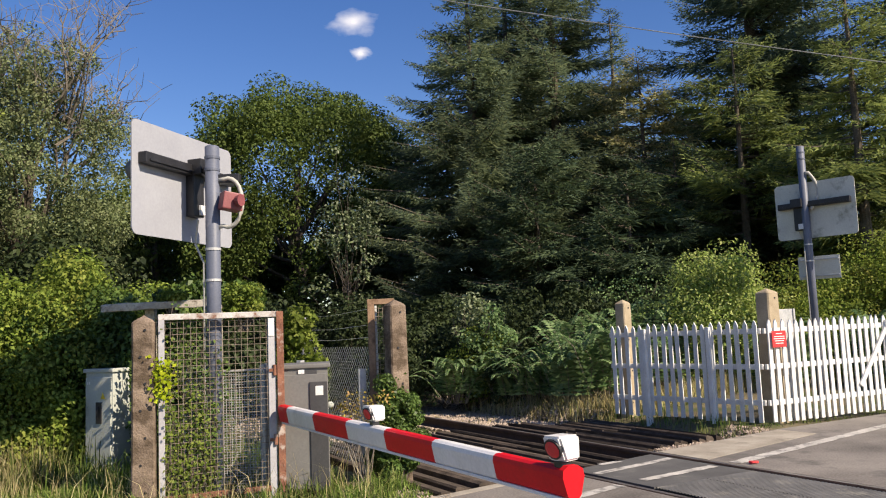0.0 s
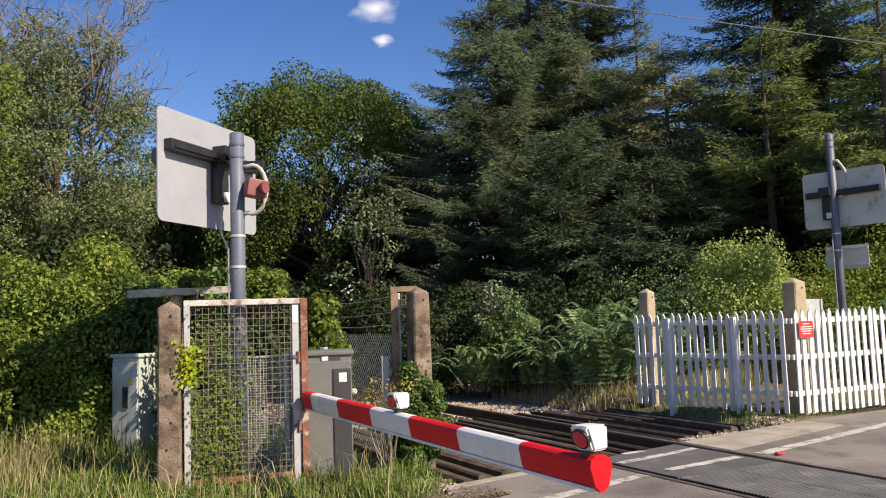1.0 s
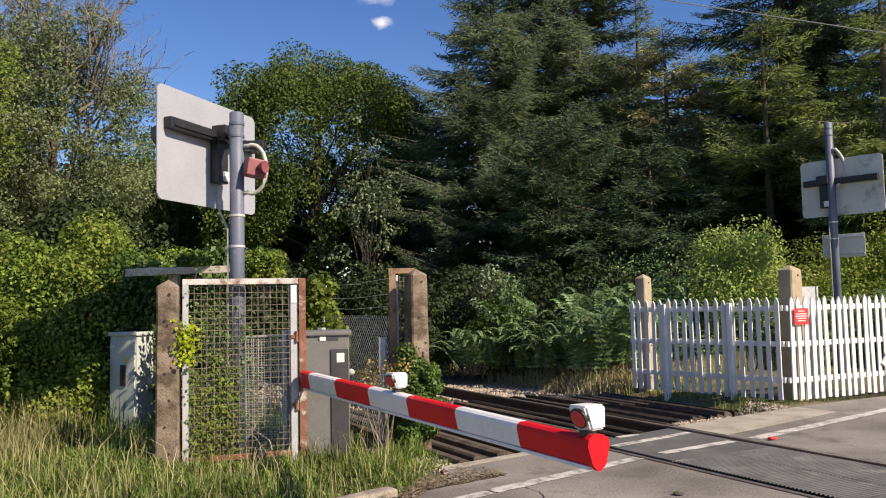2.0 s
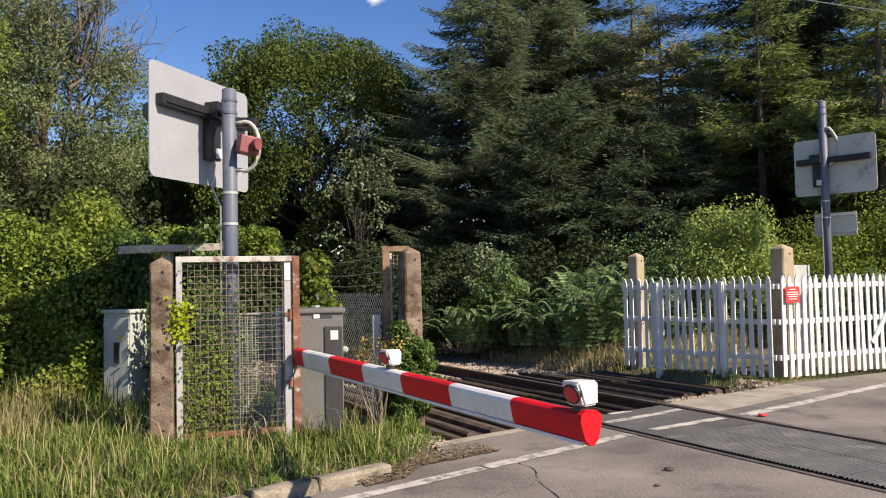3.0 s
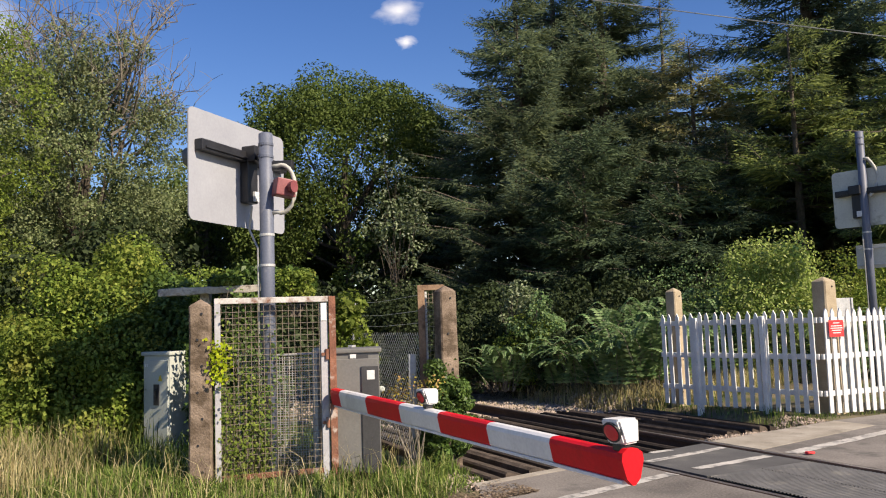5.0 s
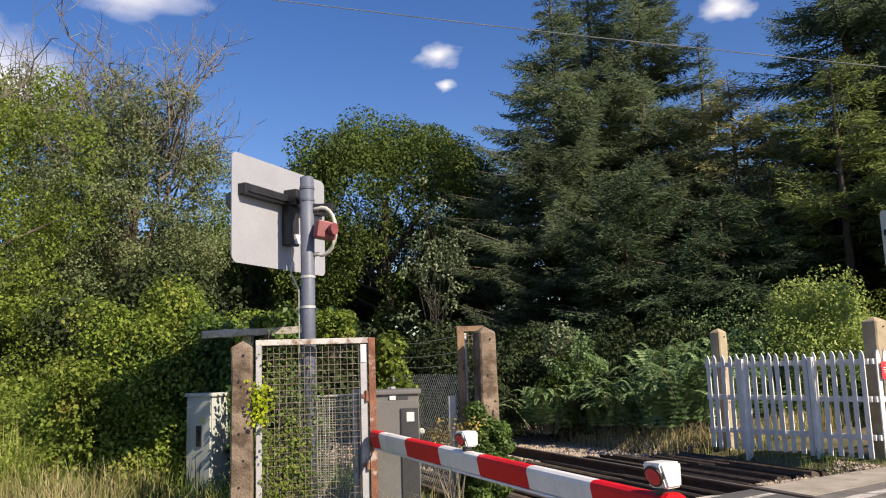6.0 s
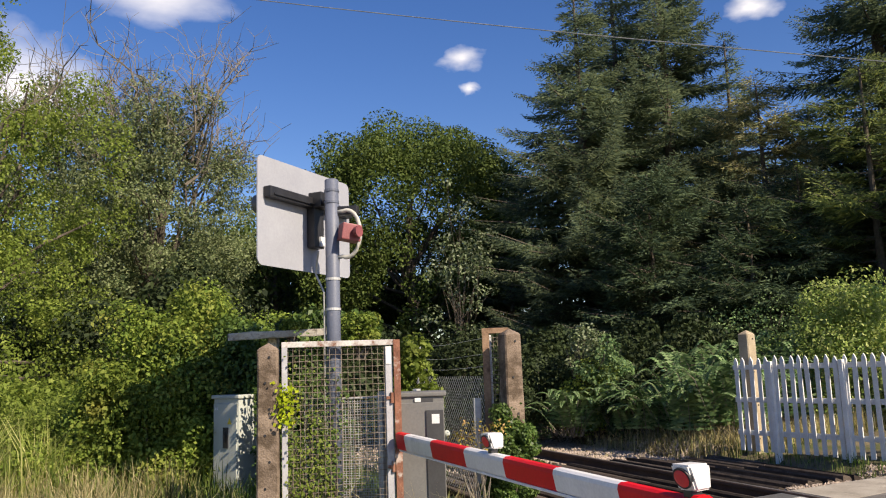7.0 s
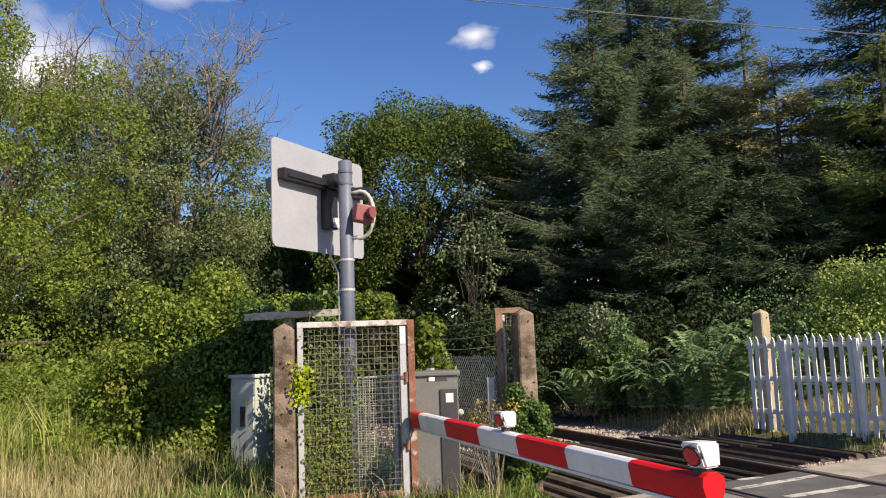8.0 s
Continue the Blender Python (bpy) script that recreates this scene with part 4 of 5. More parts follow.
def signal(at, near, far, z0, z1, pole_top, board, label, red_box=True, plate=False, bar_z=0.665, along=None, drop=0.0):
    """A pole with a big light board seen from its back, bracket arm, junction box and conduit. near, far: the board's edges."""
    t = thing("signal_post", at, label, "signal")
    inv = Matrix.Translation(Vector(at)).inverted()
    near, far = Vector((*near, 0)), Vector((*far, 0))
    d = (far - near)
    W = d.length
    e = d.normalized()
    nrm = Vector((e.y, -e.x, 0))
    if nrm.dot(Vector((0, 0, 0)) - near) < 0:
        nrm = -nrm
    frame_m = Matrix((e, -nrm, Vector((0, 0, 1)))).transposed().to_4x4()
    frame_m.translation = near
    M = inv @ frame_m
    bm = bmesh.new()
    H = z1 - z0
    r = 0.07
    out = []
    for cx, cz, a0 in ((W - r, z1 - r, 0), (r, z1 - r, 90), (r, z0 + r, 180), (W - r, z0 + r, 270)):
        out += [(cx + r * math.cos(radians(a0 + k * 18)), cz + r * math.sin(radians(a0 + k * 18))) for k in range(6)]
    prism(bm, out, 0.012, M)
    bmesh.ops.recalc_face_normals(bm, faces=bm.faces)
    bd = part("backboard", bm, board, t, "pale backboard with rounded corners")
    px = along or (Vector((at[0], at[1], 0)) - near).dot(e)
    zb = z0 + H * bar_z
    bm = bmesh.new()
    box(bm, (W * 0.9, 0.09, 0.11), (W * 0.5, -0.055, zb), None, 0.012)
    box(bm, (W * 0.84, 0.02, 0.02), (W * 0.5, -0.105, zb - 0.02), None, 0.004)
    bm.transform(M)
    part("bracket_arm", bm, BLACK, bd, "black box-section arm")
    bm = bmesh.new()
    box(bm, (0.2, 0.16, 0.16), (px - 0.12, -0.12, zb + 0.03), None, 0.012)
    bm.transform(M)
    part("clamp", bm, BLACK, t)
    bm = bmesh.new()
    tube(bm, [M @ Vector((px - 0.1, -0.14, zb + 0.02)), Vector((0, 0, zb - drop + 0.02))], 0.035, 8)
    part("bracket_stub", bm, BLACK, t)
    bm = bmesh.new()
    box(bm, (0.17, 0.1, 0.44), (px - 0.12, -0.06, zb - 0.25), None, 0.012)
    bm.transform(M)
    part("junction_box", bm, BLACK, bd, "black junction box")
    bm = bmesh.new()
    box(bm, (0.09, 0.03, 0.1), (px - 0.08, -0.12, zb - 0.4), None, 0.003)
    bm.transform(M)
    part("label", bm, LABEL_WHITE, bd, "small white label")
    # lamp hoods on the road side
    for s in (0.28, 0.72):
        bm = bmesh.new()
        c = [M @ Vector((W * s, y, zb - 0.02)) for y in (0.006, 0.12, 0.36)]
        tube(bm, c, [0.1, 0.12, 0.1], 16)
        part("lamp_hood", bm, HOOD_GREY, bd, "grey lamp hood", smooth=True)
    bm = bmesh.new()
    tube(bm, [(0, 0, -0.3), (0, 0, pole_top - 0.01), (0, 0, pole_top)], [0.07, 0.07, 0.055], 20)
    pole = part("pole", bm, POLE_GREY, t, "blue-grey painted steel pole", smooth=False)
    for f in pole.data.polygons:
        f.use_smooth = abs(f.normal.z) < 0.5
    for z in (pole_top - 0.12, pole_top - 0.24, z0 - 0.12, z0 - 0.42):
        bm = bmesh.new()
        tube(bm, [(0, 0, z - 0.012), (0, 0, z + 0.012)], 0.076, 20)
        part("band_clip", bm, POLE_GREY if z > z0 else GALV, t)
    bm = bmesh.new()
    cpts = [M @ Vector((px - 0.13, -0.1, zb - 0.5)), M @ Vector((px - 0.1, -0.06, zb - 0.62)), M @ Vector((px - 0.08, -0.03, z0 - 0.02)), Vector((-0.085, -0.02, z0 - 0.25)), Vector((-0.082, -0.02, 1.2))]
    tube(bm, cpts, 0.011, 6)
    part("cable", bm, CONDUIT, t)
    zp = zb - drop
    if red_box:
        right = Vector((1, -0.15, 0)).normalized()
        fwd = Vector((-0.15, -1, 0)).normalized()
        bm = bmesh.new()
        box(bm, (0.2, 0.15, 0.17), Vector((0, 0, 0)), None, 0.012)
        bm.transform(Matrix.Translation(right * 0.2 + fwd * 0.02 + Vector((0, 0, zp - 0.3))) @ Matrix.Rotation(radians(35), 4, "Z") @ Matrix.Rotation(radians(8), 4, "Y"))
        bx = part("sounder_box", bm, DULL_RED, t, "faded red sounder box")
        bm = bmesh.new()
        tube(bm, [(0, 0, 0), (0.05, -0.02, 0)], [0.045, 0.06], 12)
        bm.transform(Matrix.Translation(right * 0.28 + fwd * 0.07 + Vector((0, 0, zp - 0.3))))
        part("sounder_horn", bm, DULL_RED, bx)
        bm = bmesh.new()
        pts = []
        for q in np.linspace(radians(105), radians(-110), 14):
            pts.append(right * (0.16 + 0.145 * math.cos(q)) + Vector((0, 0, zp - 0.3 + 0.24 * math.sin(q))))
        pts = [right * 0.04 + Vector((0, 0, pts[0].z))] + pts + [right * 0.05 + Vector((0, 0, pts[-1].z - 0.01))]
        tube(bm, pts, 0.021, 8)
        part("conduit", bm, CONDUIT, t, "looped pale flexible conduit", smooth=True)
        bm = bmesh.new()
        box(bm, (0.26, 0.09, 0.09), Vector((0.14, 0.02, zp - 0.06)), None, 0.01)
        part("stub_arm", bm, BLACK, t)
    else:
        bm = bmesh.new()
        pts = [Vector((0.05 + 0.17 * math.sin(q), -0.09, zp - 0.12 + 0.72 * (1 - q / math.pi) ** 1.0)) for q in np.linspace(0.12, math.pi * 0.98, 12)]
        tube(bm, [Vector((0.02, -0.05, pts[0].z))] + pts, 0.03, 8)
        part("conduit", bm, CONDUIT, t, "looped pale flexible conduit", smooth=True)
    if plate:
        bm = bmesh.new()
        box(bm, (0.72, 0.012, 0.42), (0.2, 0.09, 2.38), Matrix.Rotation(radians(-40), 4, "Z"), 0.003)
        pl = part("small_plate", bm, BOARD_OLD, t, "small pale sign plate seen from behind")
        for z in (2.23, 2.53):
            bm = bmesh.new()
            box(bm, (0.68, 0.02, 0.025), (0.19, 0.065, z), Matrix.Rotation(radians(-40), 4, "Z"), 0.003)
            part("stiffener", bm, GALV, pl)
    return t


signal((-2.265, 7.72, 0), (-2.85, 7.2), (-2.38, 8.75), 2.5, 3.58, 3.4, BOARD_BACK, "blue-grey signal pole with a white board seen from behind", along=1.0, drop=0.09)
signal((6.48, 14.75, 0), (6.13, 15.2), (7.14, 14.2), 2.92, 3.95, 4.62, BOARD_OLD, "blue-grey signal pole with an aged board beyond fence", red_box=False, plate=True, bar_z=0.6)

# ---- white picket fence ----


def picket_fence(p0, p1, h, n, label, posts=(), diagonal=False, rail_side=1):
    p0, p1 = Vector(p0), Vector(p1)
    d = p1 - p0
    L = d.length
    t = thing("picket_fence", Matrix.Translation(p0) @ Matrix.Rotation(math.atan2(d.y, d.x), 4, "Z"), label, "fence", "white picket fences")
    me = []
    for k in range(3):
        bm = bmesh.new()
        w = 0.033
        prism(bm, [(-w, 0), (w, 0), (w, h - 0.07 + 0.01 * k), (w * 0.55, h - 0.025), (0, h + 0.006 * k), (-w * 0.55, h - 0.025), (-w, h - 0.07)], 0.02)
        bmesh.ops.recalc_face_normals(bm, faces=bm.faces)
        mesh = bpy.data.meshes.new("picket")
        bm.to_mesh(mesh)
        bm.free()
        mesh.materials.append(WHITE_WOOD)
        me.append(mesh)
    for i in range(n):
        ob = new("picket", me[i % 3])
        ob.parent = t
        ob.matrix_basis = pose(L * (i + 0.5) / n + RNG.normal() * 0.006, -0.03 * rail_side, 0.05 + RNG.normal() * 0.008, RNG.normal() * 0.3, RNG.normal() * 0.35, RNG.normal() * 1.2)
    for z in (0.32, 0.82, h - 0.1):
        bm = bmesh.new()
        box(bm, (L, 0.04, 0.075), (L / 2, 0, z), None, 0.005)
        part("fence_rail", bm, WHITE_WOOD, t)
    for s in posts:
        bm = bmesh.new()
        box(bm, (0.065, 0.1, h - 0.02 + 0.25), (s * L, 0.02 - 0.065 * rail_side, (h - 0.02 - 0.25) / 2), None, 0.008)
        part("fence_post", bm, WHITE_WOOD, t)
    if diagonal:
        bm = bmesh.new()
        q0, q1 = Vector((L * 0.72, -0.055, 0.45)), Vector((L * 0.99, -0.055, 1.3))
        dd = q1 - q0
        box(bm, (dd.length, 0.03, 0.07), (q0 + q1) / 2, Matrix.Rotation(-math.atan2(dd.z, dd.x), 4, "Y"), 0.004)
        part("brace", bm, WHITE_WOOD, t, "white diagonal gate brace")
    return t


picket_fence((2.56, 13.52, 0), (4.3, 11.5, 0), 1.42, 19, "white painted picket fence along the track", (0.27, 0.7))
picket_fence((4.33, 11.48, 0), (6.6, 12.62, 0), 1.42, 19, "white painted picket fence and wicket beside road", (0.99,), True)


def notice():
    d = Vector((2.24, 1.12, 0))
    t = thing("warning_sign", Matrix.Translation((4.42, 11.5, 1.2)) @ Matrix.Rotation(math.atan2(d.y, d.x), 4, "Z") @ pose(0.12, -0.055, 0), "small red warning notice screwed to white pickets", "sign")
    bm = bmesh.new()
    box(bm, (0.27, 0.006, 0.23), (0, 0, 0), None, 0.002)
    f = part("sign_face", bm, SIGN_RED, t)
    for k, (w, z) in enumerate(((0.12, 0.075), (0.2, 0.035), (0.22, 0.005), (0.18, -0.025), (0.15, -0.06))):
        bm = bmesh.new()
        box(bm, (w, 0.002, 0.012), (0, -0.0045, z))
        part("text_bar", bm, LABEL_WHITE, f)


notice()


def weathered_plate(at, turn, w, h, label):
    t = thing("metal_plate", Matrix.Translation(at) @ Matrix.Rotation(radians(turn), 4, "Z"), label, "plate")
    bm = bmesh.new()
    box(bm, (w, 0.012, h), (0, 0, h / 2), None, 0.003)
    part("sheet", bm, GALV, t)
    bm = bmesh.new()
    box(bm, (0.03, 0.03, h), (w / 2, -0.01, h / 2), None, 0.003)
    part("edge_channel", bm, GALV, t)


weathered_plate((4.86, 12.02, 0), 25, 0.34, 1.62, "upright galvanised plate behind the fence corner")

# ---- chain-link fence, rusty frame, plank fence ----


def chain_link(p0, p1, h, label):
    p0, p1 = Vector(p0), Vector(p1)
    d = p1 - p0
    L = d.length
    t = thing("chain_link_fence", Matrix.Translation(p0) @ Matrix.Rotation(math.atan2(d.y, d.x), 4, "Z"), label, "fence")
    bm = bmesh.new()
    pitch = 0.075
    n = int(L / pitch)
    for i in range(-int(h / pitch), n + 1):
        for sg in (1, -1):
            x0 = i * pitch
            pts = []
            for z in (0.0, h):
                x = x0 + (z if sg > 0 else h - z)
                pts.append((x, z))
            (xa, za), (xb, zb) = pts
            lo, hi = (0 - xa) / (xb - xa), (L - xa) / (xb - xa)
            s0, s1 = max(0, min(lo, hi)), min(1, max(lo, hi))
            if s1 <= s0:
                continue
            P = [(xa + (xb - xa) * s, 0.002 * sg, za + (zb - za) * s) for s in (s0, s1)]
            tube(bm, P, 0.003, 3, False)
    part("wire_netting", bm, GALV, t)
    for z in (h + 0.1, h + 0.24, h + 0.42):
        bm = bmesh.new()
        tube(bm, [(0, 0, z), (L / 2, 0, z - 0.02), (L, 0, z + 0.01)], 0.003, 4)
        part("strand_wire", bm, GALV, t)
    for x in (0.0, L):
        bm = bmesh.new()
        box(bm, (0.06, 0.05, h + 0.48), (x, 0.04, (h + 0.48) / 2 - 0.02), None, 0.004)
        part("fence_post", bm, GALV, t)


chain_link((-2.2, 11.6, 0), (-0.92, 9.15, 0), 1.36, "galvanised chain-link fence with strand wires above")


def rusty_frame():
    t = thing("mesh_gate", Matrix.Translation((-0.93, 9.0, 0)) @ Matrix.Rotation(radians(5), 4, "Z"), "narrow rusty framed mesh gate beside concrete post", "gate")
    for x, w in ((0.03, 0.075), (0.25, 0.03)):
        bm = bmesh.new()
        box(bm, (w, 0.06, 1.86), (x, 0, 0.93), None, 0.006)
        part("stile", bm, TAN_STEEL, t)
    bm = bmesh.new()
    box(bm, (0.3, 0.058, 0.06), (0.14, 0, 1.86), None, 0.006)
    part("top_rail", bm, TAN_STEEL, t)
    bm = bmesh.new()
    mesh_wires(bm, 0.18, 1.7, 0.045, 0.0026, 0.12, 0.07)
    part("wire_mesh", bm, WIRE_RUST, t)


rusty_frame()


def steel_channel():
    t = thing("channel_post", (-1.02, 8.98, 0), "plain galvanised channel post by the chain-link fence", "post")
    bm = bmesh.new()
    box(bm, (0.07, 0.012, 1.13), (0, 0, 0.56), None, 0.002)
    box(bm, (0.012, 0.05, 1.13), (-0.035, 0.025, 0.56), None, 0.002)
    box(bm, (0.012, 0.05, 1.13), (0.035, 0.025, 0.56), None, 0.002)
    part("channel", bm, GALV, t)


steel_channel()


def plank_fence():
    t = thing("plank_fence", (-3.33, 9.08, 0), "collapsing silvered plank rail under ivy", "fence")
    bm = bmesh.new()
    box(bm, (1.22, 0.16, 0.085), (0, 0, 1.925), Matrix.Rotation(radians(-1), 4, "Y") @ Matrix.Rotation(radians(4), 4, "Z"), 0.012)
    bmesh.ops.subdivide_edges(bm, edges=[e for e in bm.edges if e.calc_length() > 0.5], cuts=12)
    for v in bm.verts:
        v.co += Vector([noise.noise(v.co * 6 + Vector((k * 5, 0, 0))) * 0.02 for k in range(3)])
    part("plank", bm, OLD_WOOD, t)
    for x in (-0.12, 0.64):
        bm = bmesh.new()
        box(bm, (0.11, 0.1, 2.1), (x, 0.12, 0.86), None, 0.01)
        part("fence_post", bm, OLD_WOOD, t)


plank_fence()


def red_scrap():
    bm = bmesh.new()
    box(bm, (0.1, 0.05, 0.022), (0, 0, 0.016), None, 0.008)
    for v in bm.verts:
        v.co += Vector([noise.noise(v.co * 40 + Vector((k * 5, 0, 0))) * 0.012 for k in range(3)])
    ob = part("plastic_scrap", bm, SIGN_RED)
    ob.matrix_world = pose(3.07, 8.62, 0.006, 0, 0, 30)
    tagged(ob, "small piece of red plastic lying on the road", "litter")


red_scrap()


def crack(points, label):
    """An open crack in the asphalt, as a thin jagged dark strip."""
    bm = bmesh.new()
    prev = None
    for (a, b), (a2, b2) in zip(points, points[1:]):
        for i in range(8):
            s = i / 8
            p = (a + (a2 - a) * s + RNG.normal() * 0.008, b + (b2 - b) * s + RNG.normal() * 0.012)
            w = RNG.uniform(0.001, 0.005)
            row = [bm.verts.new(ab(p[0] - w, p[1], 0.0045)), bm.verts.new(ab(p[0] + w, p[1], 0.0045))]
            if prev:
                bm.faces.new((prev[0], prev[1], row[1], row[0]))
            prev = row
    bmesh.ops.recalc_face_normals(bm, faces=bm.faces)
    tagged(part("road_crack", bm, BLACK), label, "crack", kind="structure")


crack([(3.66, 5.72), (3.62, 5.3), (3.4, 4.9), (3.25, 4.35), (2.9, 3.6)], "jagged open crack across the asphalt")
crack([(3.4, 4.9), (2.9, 4.8), (2.3, 4.3)], "fine branching crack across the asphalt")


def clod(at, s, label):
    bm = bmesh.new()
    bmesh.ops.create_icosphere(bm, subdivisions=2, radius=s)
    for v in bm.verts:
        v.co = Vector((v.co.x * 1.3, v.co.y, v.co.z * 0.5)) * (1 + 0.5 * noise.noise(v.co * 30))
    ob = part("clod", bm, TIMBER)
    ob.matrix_world = Matrix.Translation(at)
    tagged(ob, label, "litter")


clod(ab(4.45, 4.7, 0.015), 0.03, "dark clod of earth lying on the road")
clod(ab(4.05, 4.4, 0.008), 0.018, "small dark twig scrap on the road")


def overhead_wire():
    bm = bmesh.new()
    pts = []
    for s in np.linspace(0, 1, 30):
        x = -34 + 68 * s
        pts.append((x, 18 + 0.0 * s, 9.2 - 0.21 * x + 0.0011 * (x * x - 50)))
    tube(bm, pts, 0.012, 5)
    tagged(part("overhead_wire", bm, CABLE), "single grey overhead telephone wire", "wire")


overhead_wire()

# ---- trees ----
broadleaf("oak_tree", (-6.4, 33, 0), 11.9, 5.2, L_OAK, BARK, "broad leafy green oak tree beyond the track", 300, 420, (0.65, 1.3), low=0.2, wobble=0.22, size=0.13, fill=0.62)
broadleaf("oak_tree", (-13.5, 36, 0), 9.5, 5.0, L_OAK, BARK, "lower leafy oak tree at the back of the wood", 160, 150, (0.6, 1.2), low=0.05)
broadleaf("ash_tree", (-12.1, 22.5, 0), 11.0, 2.9, L_ASH, BARK, "ailing ash tree with bare branches at its top", 400, 190, (0.25, 0.6), bare=34, low=0.05, fill=0.35, size=0.085)
broadleaf("ash_tree", (-13.2, 15.5, 0), 10.5, 3.4, L_LIME, BARK, "tall thin yellow-green ash tree by the lane", 280, 240, (0.25, 0.65), bare=12, low=0.06, fill=0.3, size=0.075)
broadleaf("ash_tree", (-16.5, 24, 0), 11.5, 3.6, L_ASH, BARK, "tall sunlit grey-green tree behind the ash", 260, 140, (0.3, 0.7), bare=8, low=0.06, fill=0.3, size=0.13)
conifer("spruce_tree", (0.75, 26.5, 0), 14.8, 4.9, L_SPRUCE, "tall dark spruce tree with drooping boughs", power=0.9, per_whorl=11, low=0.02)
conifer("spruce_tree", (2.2, 29.0, 0), 17.2, 4.2, L_SPRUCE, "tall dark spruce tree between its neighbours", low=0.25, power=0.8, per_whorl=9)
conifer("spruce_tree", (3.7, 27.5, 0), 17.5, 4.3, L_SPRUCE, "tall dark spruce tree with thinning crown", low=0.02, power=0.8, per_whorl=9)
conifer("spruce_tree", (6.3, 26.0, 0), 10.4, 3.2, L_DRY, "browning half-dead spruce tree between green ones", low=0.35, power=0.5, per_whorl=9)
conifer("spruce_tree", (9.9, 25.6, 0), 19.5, 5.9, L_SPRUCE, "huge dark spruce tree over the fence", low=0.02, power=0.8, per_whorl=10)
# the L_SPRUCE_LIT trees have their sunlight painted into the needles
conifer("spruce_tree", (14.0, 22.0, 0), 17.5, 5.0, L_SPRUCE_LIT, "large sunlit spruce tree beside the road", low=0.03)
conifer("spruce_tree", (10.0, 19.6, 0), 10.5, 3.0, L_SPRUCE_LIT, "younger spruce tree in sunlit colour behind the signal", sparse=0.75)
# extra tree, added to show the huge spruce's middle boughs as sunlit
conifer("spruce_tree", (8.2, 22.6, 0), 9.6, 3.7, L_SPRUCE_LIT, "added spruce standing in for sunlit boughs of the huge one", low=0.42, power=0.55, sparse=0.7)
conifer("spruce_tree", (6.9, 33.0, 0), 15.0, 4.4, L_SPRUCE, "dark spruce tree deep in the wood", low=0.02, dens=0.11)
conifer("spruce_tree", (-2.2, 31.5, 0), 9.0, 3.6, L_SPRUCE, "smaller dark spruce tree beside the oak", low=0.02, dens=0.09)
# low spruces: shade comes from the darker needle colour
conifer("spruce_tree", (6.6, 23.6, 0), 7.2, 3.0, L_SHADE, "low shade-coloured spruce tree under the taller ones", low=0.02)
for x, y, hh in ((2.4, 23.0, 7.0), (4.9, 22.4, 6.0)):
    conifer("spruce_tree", (x, y, 0), hh, 2.6, L_SHADE, "low shade-coloured young spruce tree at the wood's edge", low=0.02, dens=0.085, power=0.4, per_whorl=9)
conifer("spruce_tree", (17.5, 27.0, 0), 18.0, 5.0, L_SPRUCE, "tall dark spruce tree at the edge of the wood", dens=0.16)


def far_woods():
    """A belt of trees closing the distance, its deep shade put in leaf colour."""
    C, R = [], []
    for i in range(680):
        a = RNG.uniform(-0.85, 0.8)
        r = RNG.uniform(38, 44)
        x, y = r * math.sin(a), r * math.cos(a)
        C.append((x, y, 7.5 * RNG.random() ** 1.3 + 0.3))
        R.append(RNG.uniform(0.8, 1.6))
    c, d = clumps(np.array(C), np.array(R), 70)
    v, f = leaf_quads(c, d, 0.5, 0.75)
    ob = arrays("woodland", v, f, L_DARK)
    tagged(ob, "dense dark woodland closing the view", "woods", kind="stuff")


far_woods()

